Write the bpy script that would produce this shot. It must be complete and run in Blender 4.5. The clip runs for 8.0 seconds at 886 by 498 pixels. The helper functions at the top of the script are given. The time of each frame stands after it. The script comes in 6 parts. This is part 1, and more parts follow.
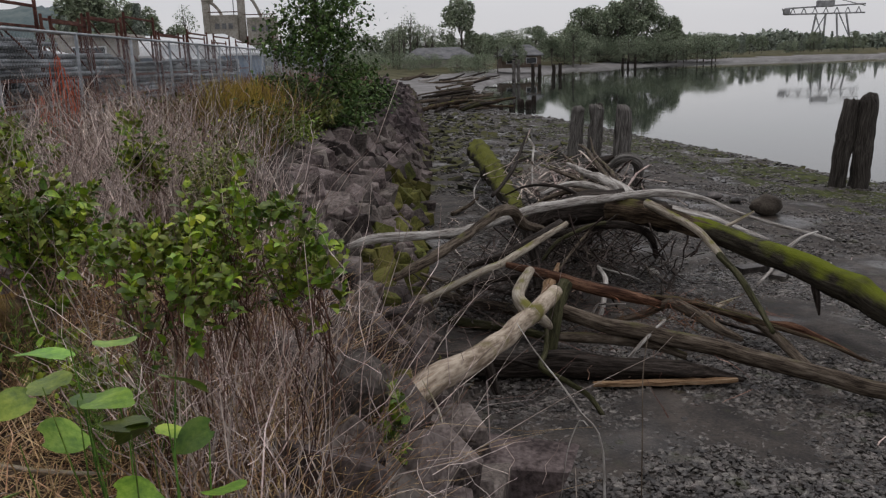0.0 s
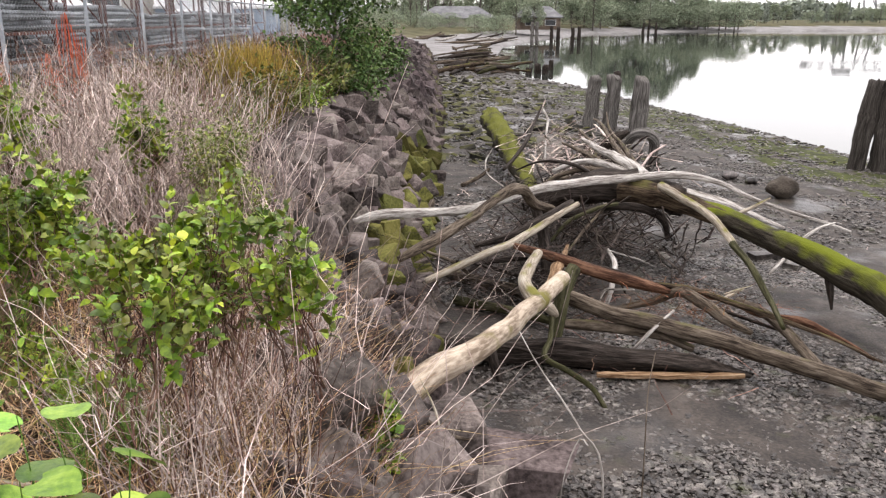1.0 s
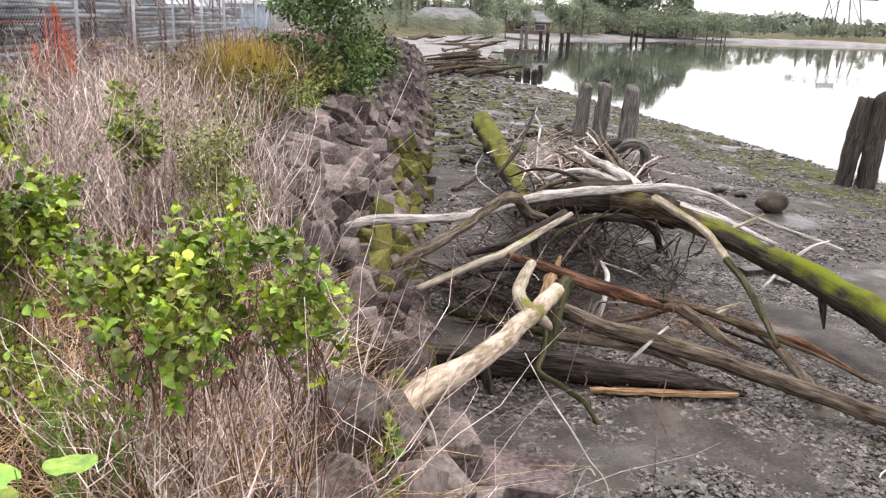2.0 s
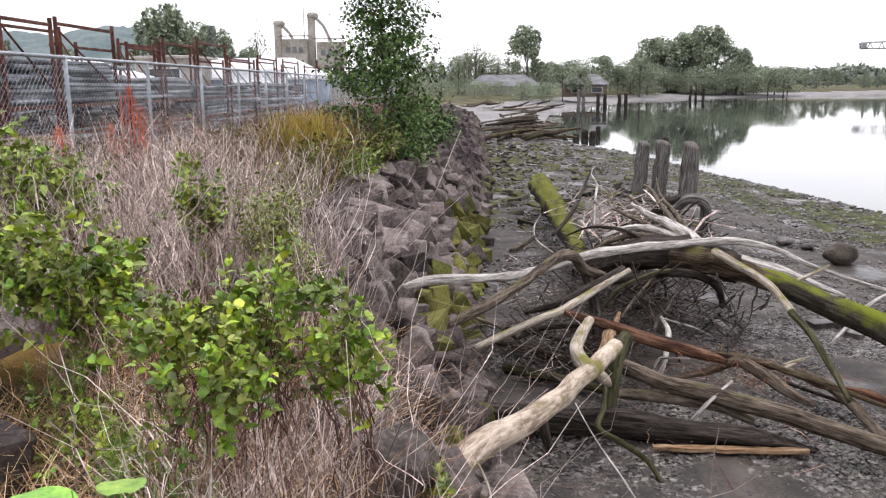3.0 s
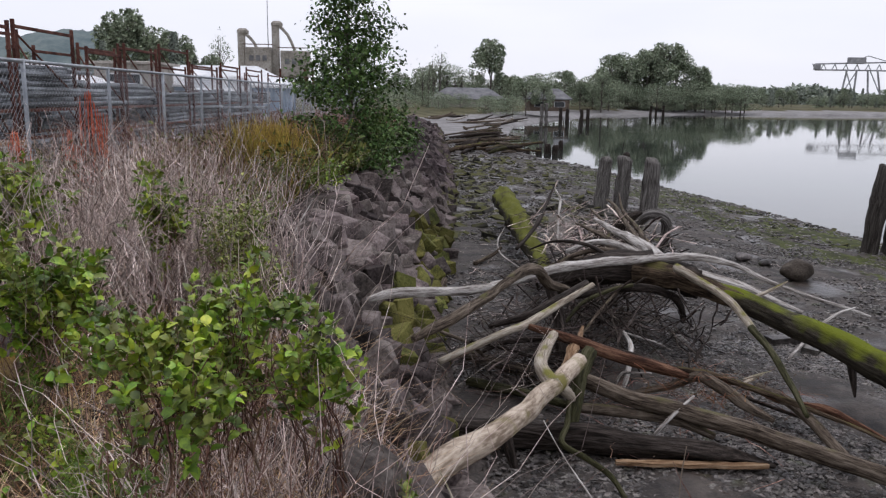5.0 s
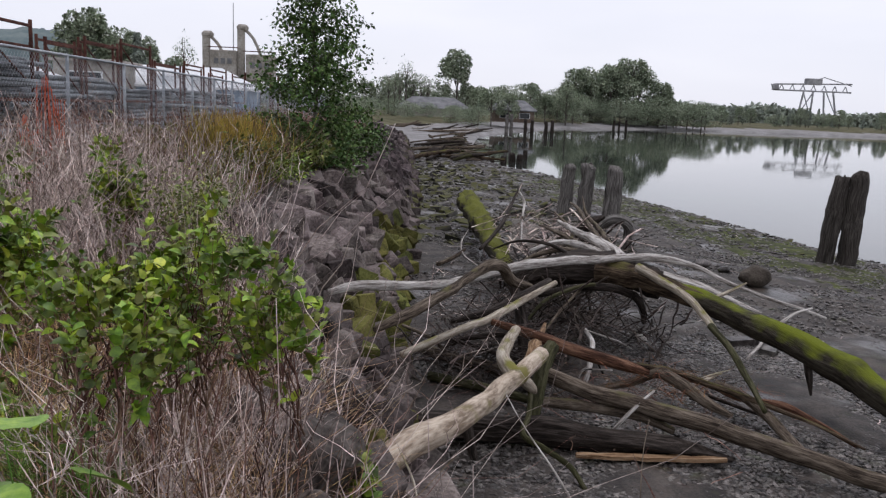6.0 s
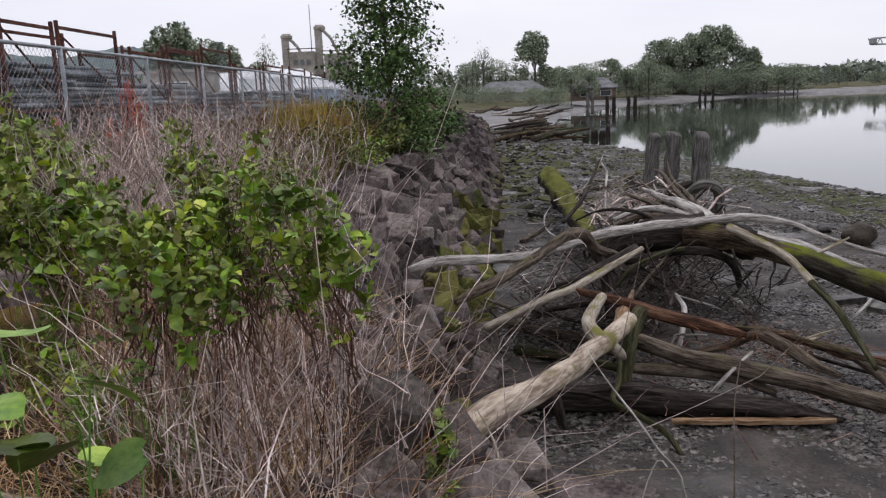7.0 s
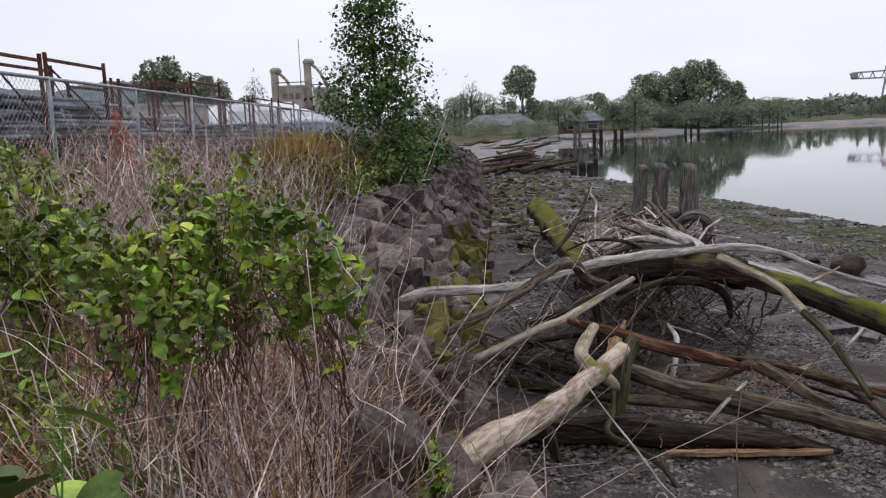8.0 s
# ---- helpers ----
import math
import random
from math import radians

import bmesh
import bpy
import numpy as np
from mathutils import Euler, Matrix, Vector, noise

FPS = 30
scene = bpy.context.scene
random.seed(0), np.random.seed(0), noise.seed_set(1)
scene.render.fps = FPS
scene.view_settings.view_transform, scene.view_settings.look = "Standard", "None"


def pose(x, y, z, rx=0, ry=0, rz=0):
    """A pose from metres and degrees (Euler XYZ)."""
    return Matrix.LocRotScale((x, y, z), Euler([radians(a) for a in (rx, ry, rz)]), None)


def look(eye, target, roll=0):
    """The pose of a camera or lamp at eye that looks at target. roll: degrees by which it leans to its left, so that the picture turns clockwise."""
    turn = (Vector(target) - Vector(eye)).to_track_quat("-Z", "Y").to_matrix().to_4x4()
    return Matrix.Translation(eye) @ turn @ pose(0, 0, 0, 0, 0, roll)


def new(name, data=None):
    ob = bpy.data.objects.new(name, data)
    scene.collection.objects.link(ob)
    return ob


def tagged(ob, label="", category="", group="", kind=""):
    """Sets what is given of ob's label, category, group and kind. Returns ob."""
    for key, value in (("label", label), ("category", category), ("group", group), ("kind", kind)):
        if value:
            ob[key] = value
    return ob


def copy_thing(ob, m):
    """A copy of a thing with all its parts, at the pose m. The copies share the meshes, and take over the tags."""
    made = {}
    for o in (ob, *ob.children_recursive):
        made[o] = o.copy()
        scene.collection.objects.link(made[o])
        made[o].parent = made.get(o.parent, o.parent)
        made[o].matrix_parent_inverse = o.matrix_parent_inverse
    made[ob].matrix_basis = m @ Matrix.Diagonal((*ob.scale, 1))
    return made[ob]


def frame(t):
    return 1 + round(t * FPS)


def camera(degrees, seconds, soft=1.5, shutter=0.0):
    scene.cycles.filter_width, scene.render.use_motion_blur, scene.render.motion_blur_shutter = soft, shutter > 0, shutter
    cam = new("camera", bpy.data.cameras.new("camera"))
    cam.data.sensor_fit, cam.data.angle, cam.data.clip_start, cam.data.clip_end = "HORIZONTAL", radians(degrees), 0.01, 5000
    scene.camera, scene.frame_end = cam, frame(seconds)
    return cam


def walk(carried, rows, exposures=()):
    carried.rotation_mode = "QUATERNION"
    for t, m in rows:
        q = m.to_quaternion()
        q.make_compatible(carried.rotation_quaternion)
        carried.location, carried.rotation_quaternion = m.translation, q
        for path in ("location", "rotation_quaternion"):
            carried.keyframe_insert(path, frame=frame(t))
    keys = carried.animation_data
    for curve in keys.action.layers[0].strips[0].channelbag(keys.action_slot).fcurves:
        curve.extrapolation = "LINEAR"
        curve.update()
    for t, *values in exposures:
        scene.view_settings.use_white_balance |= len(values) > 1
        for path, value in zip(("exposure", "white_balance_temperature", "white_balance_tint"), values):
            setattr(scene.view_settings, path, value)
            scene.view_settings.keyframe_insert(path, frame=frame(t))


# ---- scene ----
cam = camera(57.6, 8.0, soft=1.3)
PATH = [
    (0, (0.686, 0.796, 2.736), (0.807, 2.738, 2.275), -1.8),
    (0.1, (0.639, 0.857, 2.731), (0.707, 2.764, 2.131), -2.0),
    (0.2, (0.746, 0.862, 2.893), (0.711, 2.761, 2.265), -2.3),
    (0.3, (0.721, 0.945, 2.901), (0.825, 2.852, 2.306), 0.6),
    (0.5, (0.692, 1.022, 2.895), (0.729, 2.962, 2.408), 0.4),
    (1, (0.733, 0.982, 2.874), (0.826, 2.901, 2.319), 0.1),
    (1.5, (0.725, 0.987, 2.856), (0.845, 2.901, 2.288), 2.0),
    (2, (0.641, 1.113, 2.906), (0.777, 3.03, 2.354), 2.1),
    (2.2, (0.706, 1.031, 2.854), (0.683, 2.984, 2.422), -0.5),
    (3.5, (0.706, 1.02, 2.889), (0.69, 2.98, 2.492), -0.3),
    (4, (0.703, 1.023, 2.887), (0.725, 2.984, 2.492), 0.1),
    (5.3, (0.672, 1.058, 2.886), (0.747, 3.022, 2.518), 0.8),
    (5.5, (0.717, 1.029, 2.853), (0.725, 2.989, 2.453), -1.1),
    (6, (0.675, 1.078, 2.718), (0.839, 3.042, 2.373), 2.3),
    (6.5, (0.732, 1.185, 2.597), (0.74, 3.147, 2.208), -1.5),
    (7, (0.769, 1.18, 2.547), (0.715, 3.144, 2.173), -2.3),
    (7.5, (0.75, 1.232, 2.514), (0.767, 3.199, 2.154), -1.0),
    (8, (0.75, 1.24, 2.516), (0.727, 3.218, 2.22), -2.3),
]
EXPOSURES = [(0.0, -0.82, 6500, 14), (0.3, -0.2, 6700, 16), (0.5, 0.3, 6800, 17), (1.0, 0.7, 6750, 16), (1.5, 0.87, 6800, 16), (2.2, 0.95, 6700, 17), (3.5, 0.25, 6300, 17), (4.2, -0.04, 6270, 17),
             (5.5, -0.33, 6150, 17), (6.5, -0.33, 6250, 17), (7.0, -0.33, 6270, 17), (8.0, -0.3, 6220, 17)]
walk(cam, [(t, look(eye, target, roll)) for t, eye, target, roll in PATH], EXPOSURES)

# ---- sky and sun: a bright overcast ----
world = bpy.data.worlds.new("sky")
scene.world = world
world.use_nodes = True
wn, wl = world.node_tree.nodes, world.node_tree.links
sky = wn.new("ShaderNodeTexSky")
sky.sky_type = "NISHITA"
sky.sun_disc = False
sky.sun_elevation, sky.sun_rotation = radians(71), radians(23)
cloud = wn.new("ShaderNodeTexNoise")
cloud.inputs["Scale"].default_value, cloud.inputs["Detail"].default_value = 1.6, 5
wco, wmap = wn.new("ShaderNodeTexCoord"), wn.new("ShaderNodeMapping")
wmap.inputs["Scale"].default_value = (1, 1, 4)
wl.new(wco.outputs["Generated"], wmap.inputs[0])
wl.new(wmap.outputs[0], cloud.inputs["Vector"])
ramp = wn.new("ShaderNodeValToRGB")
ramp.color_ramp.elements[0].position, ramp.color_ramp.elements[0].color = 0.3, (8.6, 8.9, 9.3, 1)
ramp.color_ramp.elements[1].position, ramp.color_ramp.elements[1].color = 0.72, (10.4, 10.5, 10.6, 1)
wl.new(cloud.outputs[0], ramp.inputs[0])
wmix = wn.new("ShaderNodeMix")
wmix.data_type = "RGBA"
wmix.inputs[0].default_value = 0.9
wl.new(sky.outputs[0], wmix.inputs[6])
wl.new(ramp.outputs[0], wmix.inputs[7])
wl.new(wmix.outputs[2], wn["Background"].inputs[0])
wn["Background"].inputs[1].default_value = 0.118
sun = new("sun", bpy.data.lights.new("sun", "SUN"))
sun.data.energy, sun.data.angle, sun.data.color = 1.2, radians(20), (1.0, 0.98, 0.95)
sun.matrix_world = look((15, 45, 110), (0, 10, 0))


# ---- materials ----
def mat(name, cols, scale=4.0, rough=0.85, bump=0.3, bscale=30.0, vary="", moss=None, mossz=None, wet=0.0, grain=None, metal=0.0, ior=1.45, spots=None, sheen=0.0):
    """cols: dark to light colours over a two-scale noise. vary: object or island brightness change. moss: colour of growth on upward faces.
    mossz: heights between which growth fades out. wet: share of glossy patches. grain: stretch of the pattern along a log."""
    m = bpy.data.materials.new(name)
    m.use_nodes = True
    n, l = m.node_tree.nodes, m.node_tree.links
    b = n["Principled BSDF"]
    geo = n.new("ShaderNodeNewGeometry")
    src = geo.outputs["Position"]
    if grain:
        at = n.new("ShaderNodeAttribute")
        at.attribute_name = "grain"
        mp = n.new("ShaderNodeMapping")
        mp.inputs["Scale"].default_value = grain
        l.new(at.outputs["Vector"], mp.inputs[0])
        src = mp.outputs[0]
    n1, n2 = n.new("ShaderNodeTexNoise"), n.new("ShaderNodeTexNoise")
    for q, sc, d in ((n1, scale, 6), (n2, bscale, 4)):
        q.inputs["Scale"].default_value, q.inputs["Detail"].default_value, q.inputs["Roughness"].default_value = sc, d, 0.6
        l.new(src, q.inputs["Vector"])
    add = n.new("ShaderNodeMath")
    add.operation = "MULTIPLY_ADD"
    add.inputs[1].default_value = 0.45
    l.new(n2.outputs[0], add.inputs[0])
    off = n.new("ShaderNodeMath")
    off.operation = "MULTIPLY_ADD"
    off.inputs[1].default_value, off.inputs[2].default_value = 0.75, -0.1
    l.new(n1.outputs[0], off.inputs[0])
    l.new(off.outputs[0], add.inputs[2])
    cr = n.new("ShaderNodeValToRGB")
    el = cr.color_ramp.elements
    while len(el) < len(cols):
        el.new(0.5)
    for k, c in enumerate(cols):
        el[k].position, el[k].color = 0.38 + 0.24 * k / max(1, len(cols) - 1), (*c, 1)
    l.new(add.outputs[0], cr.inputs[0])
    colour = cr.outputs[0]
    if vary:
        rnd = geo.outputs["Random Per Island"]
        if vary == "object":
            info = n.new("ShaderNodeObjectInfo")
            rnd = info.outputs["Random"]
        hsv, rng1 = n.new("ShaderNodeHueSaturation"), n.new("ShaderNodeMapRange")
        rng1.inputs[3].default_value, rng1.inputs[4].default_value = 0.42, 1.7
        l.new(rnd, rng1.inputs[0])
        l.new(rng1.outputs[0], hsv.inputs["Value"])
        rng2 = n.new("ShaderNodeMapRange")
        rng2.inputs[3].default_value, rng2.inputs[4].default_value = 0.478, 0.522
        frac = n.new("ShaderNodeMath")
        frac.operation = "FRACT"
        mul = n.new("ShaderNodeMath")
        mul.operation = "MULTIPLY"
        mul.inputs[1].default_value = 7.31
        l.new(rnd, mul.inputs[0])
        l.new(mul.outputs[0], frac.inputs[0])
        l.new(frac.outputs[0], rng2.inputs[0])
        l.new(rng2.outputs[0], hsv.inputs["Hue"])
        l.new(colour, hsv.inputs["Color"])
        colour = hsv.outputs[0]
    if moss or spots:
        n3 = n.new("ShaderNodeTexNoise")
        n3.inputs["Scale"].default_value, n3.inputs["Detail"].default_value = 3.6, 9
        l.new(geo.outputs["Position"], n3.inputs["Vector"])
    if spots:
        c2, lo, hi = spots
        mr = n.new("ShaderNodeMapRange")
        mr.inputs[1].default_value, mr.inputs[2].default_value = lo, hi
        l.new(n3.outputs[0], mr.inputs[0])
        mx = n.new("ShaderNodeMix")
        mx.data_type = "RGBA"
        mx.inputs[7].default_value = (*c2, 1)
        l.new(mr.outputs[0], mx.inputs[0])
        l.new(colour, mx.inputs[6])
        colour = mx.outputs[2]
    if moss:
        c2, lo, hi = moss
        sep = n.new("ShaderNodeSeparateXYZ")
        l.new(geo.outputs["Normal"], sep.inputs[0])
        up = n.new("ShaderNodeMath")
        up.operation = "MULTIPLY_ADD"
        up.inputs[1].default_value = 0.35
        l.new(sep.outputs[2], up.inputs[0])
        l.new(n3.outputs[0], up.inputs[2])
        mr = n.new("ShaderNodeMapRange")
        mr.inputs[1].default_value, mr.inputs[2].default_value = lo, hi
        l.new(up.outputs[0], mr.inputs[0])
        fac = mr.outputs[0]
        if mossz:
            sp = n.new("ShaderNodeSeparateXYZ")
            l.new(geo.outputs["Position"], sp.inputs[0])
            mz = n.new("ShaderNodeMapRange")
            mz.inputs[1].default_value, mz.inputs[2].default_value = mossz
            mz.inputs[3].default_value, mz.inputs[4].default_value = 1, 0
            l.new(sp.outputs[2], mz.inputs[0])
            mm = n.new("ShaderNodeMath")
            mm.operation = "MULTIPLY"
            l.new(fac, mm.inputs[0])
            l.new(mz.outputs[0], mm.inputs[1])
            fac = mm.outputs[0]
        mx = n.new("ShaderNodeMix")
        mx.data_type = "RGBA"
        mx.inputs[7].default_value = (*c2, 1)
        l.new(fac, mx.inputs[0])
        l.new(colour, mx.inputs[6])
        colour = mx.outputs[2]
    l.new(colour, b.inputs["Base Color"])
    b.inputs["Roughness"].default_value, b.inputs["Metallic"].default_value, b.inputs["IOR"].default_value = rough, metal, ior
    b.inputs["Specular IOR Level"].default_value = 0.5 if (rough < 0.6 or wet) else 0.15
    if wet:
        n4, mr = n.new("ShaderNodeTexNoise"), n.new("ShaderNodeMapRange")
        n4.inputs["Scale"].default_value, n4.inputs["Detail"].default_value = 0.9, 4
        l.new(geo.outputs["Position"], n4.inputs["Vector"])
        mr.inputs[1].default_value, mr.inputs[2].default_value = 0.62 - wet * 0.3, 0.72 - wet * 0.3
        mr.inputs[3].default_value, mr.inputs[4].default_value = rough, 0.28
        l.new(n4.outputs[0], mr.inputs[0])
        l.new(mr.outputs[0], b.inputs["Roughness"])
    if bump:
        bp = n.new("ShaderNodeBump")
        bp.inputs["Strength"].default_value, bp.inputs["Distance"].default_value = bump, 0.02
        l.new(add.outputs[0], bp.inputs["Height"])
        l.new(bp.outputs[0], b.inputs["Normal"])
    return m


WOODG = (14, 14, 1.4)
M_PALE = mat("bleached_wood", [(0.161, 0.129, 0.0968), (0.339, 0.291, 0.227), (0.5, 0.452, 0.371)], 2.2, 0.8, 0.4, 9, grain=WOODG, moss=((0.17, 0.16, 0.04), 0.8, 0.95))
M_BARE = mat("barkless_wood", [(0.2, 0.15, 0.108), (0.4, 0.325, 0.25), (0.56, 0.475, 0.375)], 1.5, 0.75, 0.3, 6, grain=(7, 7, 1.3), spots=((0.17, 0.15, 0.045), 0.58, 0.72))
M_SILVER = mat("silvered_wood", [(0.13, 0.11, 0.095), (0.36, 0.33, 0.3), (0.62, 0.59, 0.55)], 2.2, 0.8, 0.5, 9, grain=WOODG)
M_GREY = mat("weathered_wood", [(0.02, 0.014, 0.01), (0.095, 0.073, 0.054), (0.19, 0.155, 0.12)], 2.4, 0.85, 0.5, 9, grain=WOODG, moss=((0.1, 0.095, 0.035), 0.86, 1.08))
M_DARK = mat("rotten_wood", [(0.0101, 0.00788, 0.00618), (0.0309, 0.0236, 0.0191), (0.073, 0.059, 0.0505)], 2.6, 0.75, 0.8, 8, grain=WOODG)
M_DARKTWIG = mat("wet_dark_twigs", [(0.015, 0.011, 0.009), (0.04, 0.03, 0.025), (0.09, 0.07, 0.06)], 3, 0.8, 0, 30, vary="island")
M_RUSTTWIG = mat("rusty_twigs", [(0.06, 0.022, 0.01), (0.14, 0.06, 0.028), (0.26, 0.13, 0.07)], 3, 0.85, 0, 30, vary="island")
M_RED = mat("red_brown_wood", [(0.028, 0.012, 0.007), (0.085, 0.04, 0.024), (0.19, 0.105, 0.066)], 2.4, 0.8, 0.5, 9, grain=WOODG)
M_TAN = mat("split_wood", [(0.119, 0.0663, 0.0332), (0.265, 0.165, 0.0928), (0.385, 0.278, 0.179)], 2.4, 0.75, 0.5, 9, grain=WOODG)
M_BUTT = mat("brown_rotted_butt", [(0.012, 0.008, 0.006), (0.05, 0.034, 0.022), (0.13, 0.095, 0.062)], 2.2, 0.85, 0.8, 9, grain=WOODG, moss=((0.09, 0.085, 0.02), 0.78, 1.0))
M_MOSSY = mat("mossy_trunk", [(0.014, 0.0112, 0.00842), (0.0421, 0.0351, 0.0257), (0.0796, 0.0702, 0.0515)], 2.4, 0.9, 0.8, 14, grain=WOODG, moss=((0.13, 0.15, 0.014), 0.58, 0.86))
M_BEAM = mat("mossy_beam_wood", [(0.0168, 0.014, 0.0112), (0.0449, 0.0393, 0.0281), (0.0842, 0.073, 0.0562)], 2.4, 0.9, 0.8, 14, grain=WOODG, moss=((0.12, 0.125, 0.022), 0.6, 0.78))
M_GREENB = mat("algae_branch", [(0.0158, 0.0137, 0.00788), (0.0472, 0.0472, 0.0197), (0.0866, 0.0788, 0.0472)], 2.4, 0.85, 0.5, 12, grain=WOODG)
M_PILE = mat("pile_wood", [(0.036, 0.032, 0.029), (0.125, 0.114, 0.104), (0.27, 0.253, 0.236)], 3.0, 0.85, 0.9, 8, grain=(16, 16, 0.7))
M_ROCK = mat("riprap_stone", [(0.034, 0.027, 0.025), (0.105, 0.085, 0.078), (0.19, 0.16, 0.147)], 2.2, 0.85, 0.6, 30, vary="object")
M_ROCKS = mat("riprap_stone_far", [(0.026, 0.02, 0.02), (0.07, 0.054, 0.053), (0.13, 0.106, 0.102)], 5.0, 0.85, 0.6, 34, vary="island", moss=((0.08, 0.08, 0.02), 0.66, 0.9), mossz=(0.2, 0.6))
M_BOULDER = mat("brown_boulder", [(0.03, 0.024, 0.018), (0.065, 0.053, 0.042), (0.11, 0.092, 0.075)], 4.0, 0.8, 0.6, 40)
M_MOSSROCK = mat("mossy_stone", [(0.034, 0.034, 0.012), (0.085, 0.084, 0.022), (0.13, 0.125, 0.04)], 4.0, 0.95, 0.8, 40, vary="object")
M_ORANGE_MOSS = mat("orange_moss_stone", [(0.03, 0.025, 0.018), (0.08, 0.062, 0.04), (0.16, 0.125, 0.08)], 9.0, 0.95, 1.0, 90, moss=((0.21, 0.125, 0.022), 0.55, 1.0))
M_STONE = mat("beach_stone", [(0.024, 0.02, 0.018), (0.066, 0.057, 0.05), (0.155, 0.138, 0.123)], 9.0, 0.5, 0.3, 60, vary="island", spots=((0.05, 0.055, 0.02), 0.6, 0.74), wet=0.35)
M_ALGAE = mat("algae_film_on_mud", [(0.02, 0.02, 0.008), (0.045, 0.052, 0.014), (0.085, 0.1, 0.024)], 3.0, 0.8, 0.6, 40)
M_GROUND = mat("beach_mud_and_soil", [(0.013, 0.0098, 0.008), (0.037, 0.029, 0.0235), (0.075, 0.06, 0.049)], 2.6, 0.75, 0.9, 38, wet=0.32, spots=((0.035, 0.034, 0.014), 0.6, 0.74))
M_LITTER = mat("dry_litter_soil", [(0.024, 0.016, 0.011), (0.06, 0.042, 0.029), (0.12, 0.088, 0.06)], 5.0, 0.95, 0.9, 45)
M_YARD = mat("yard_gravel", [(0.14, 0.13, 0.12), (0.2, 0.19, 0.175), (0.27, 0.26, 0.24)], 1.2, 0.95, 0.4, 20)
M_FARGRASS = mat("far_rough_grass", [(0.045, 0.047, 0.022), (0.085, 0.08, 0.04), (0.13, 0.115, 0.065)], 0.25, 0.95, 0.3, 3)
M_CANE = mat("dead_canes", [(0.15, 0.11, 0.095), (0.46, 0.37, 0.325), (0.7, 0.6, 0.55)], 3.0, 0.85, 0, 30, vary="island")
M_TWIG = mat("reddish_twigs", [(0.068, 0.034, 0.024), (0.175, 0.1, 0.074), (0.33, 0.225, 0.175)], 3.0, 0.85, 0, 30, vary="island")
M_STRAW = mat("straw", [(0.15, 0.08, 0.034), (0.41, 0.265, 0.14), (0.6, 0.44, 0.265)], 3.0, 0.85, 0, 30, vary="island")
M_YGRASS = mat("yellow_orange_grass", [(0.15, 0.13, 0.025), (0.3, 0.22, 0.045), (0.42, 0.28, 0.08)], 3.0, 0.8, 0, 30, vary="island")
M_LEAF = mat("bush_leaf", [(0.055, 0.095, 0.006), (0.135, 0.215, 0.012), (0.27, 0.33, 0.026)], 5.0, 0.5, 0.1, 60, vary="island")
M_LEAFO = mat("bush_leaf_single", [(0.055, 0.095, 0.006), (0.135, 0.215, 0.012), (0.27, 0.33, 0.026)], 5.0, 0.5, 0.1, 60, vary="object")
M_LIME = mat("lime_leaf", [(0.0936, 0.125, 0.0195), (0.156, 0.187, 0.0312), (0.226, 0.242, 0.0546)], 5.0, 0.55, 0.1, 60, vary="island")
M_OLIVE = mat("olive_leaf", [(0.0546, 0.0702, 0.0156), (0.101, 0.117, 0.0273), (0.156, 0.156, 0.0429)], 5.0, 0.6, 0.1, 60, vary="island")
M_FERN = mat("horsetail_green", [(0.06, 0.12, 0.02), (0.11, 0.19, 0.035), (0.17, 0.25, 0.06)], 5.0, 0.7, 0, 60, vary="island")
M_TREE = mat("alder_leaf", [(0.04, 0.075, 0.022), (0.075, 0.125, 0.036), (0.12, 0.18, 0.06)], 2.0, 0.6, 0, 40, vary="island")
# far leaves and conifers: distance haze is mixed into these pale, greyed colours
M_HAZYLEAF = mat("hazy_far_foliage", [(0.17, 0.205, 0.14), (0.24, 0.28, 0.19), (0.32, 0.35, 0.26)], 0.25, 0.9, 0, 3, vary="island")
M_HAZYCONIFER = mat("hazy_conifer_foliage", [(0.18, 0.21, 0.18), (0.235, 0.265, 0.215), (0.29, 0.315, 0.26)], 0.25, 0.9, 0, 3, vary="island")
M_BARK = mat("bark", [(0.06, 0.05, 0.04), (0.13, 0.115, 0.1), (0.2, 0.18, 0.16)], 3, 0.9, 0.6, 20)
M_STEEL = mat("galvanised_steel", [(0.22, 0.24, 0.26), (0.32, 0.34, 0.36), (0.42, 0.44, 0.46)], 2, 0.5, 0.05, 20, metal=0.5)
M_PIPE = mat("steel_pipe", [(0.05, 0.055, 0.06), (0.11, 0.12, 0.13), (0.26, 0.28, 0.3)], 1.2, 0.5, 0.05, 20, vary="object", metal=0.4)
M_RUST = mat("rust_red_steel", [(0.05, 0.022, 0.017), (0.1, 0.042, 0.032), (0.16, 0.075, 0.055)], 3, 0.8, 0.15, 30)
M_WHITE = mat("white_sheeting", [(0.62, 0.63, 0.65), (0.72, 0.73, 0.74), (0.82, 0.82, 0.82)], 0.6, 0.6, 0.1, 6)
M_CONC = mat("stained_concrete", [(0.24, 0.22, 0.19), (0.36, 0.33, 0.29), (0.46, 0.43, 0.39)], 0.5, 0.9, 0.2, 4)
M_ROOF = mat("grey_roof", [(0.12, 0.12, 0.125), (0.18, 0.18, 0.185), (0.24, 0.24, 0.245)], 0.8, 0.9, 0.2, 6)
M_BROWNWALL = mat("brown_siding", [(0.09, 0.066, 0.05), (0.14, 0.105, 0.08), (0.2, 0.155, 0.125)], 0.8, 0.9, 0.2, 6)
M_ORANGE = mat("orange_netting", [(0.5, 0.1, 0.045), (0.66, 0.16, 0.08), (0.75, 0.24, 0.14)], 3, 0.7, 0, 20)
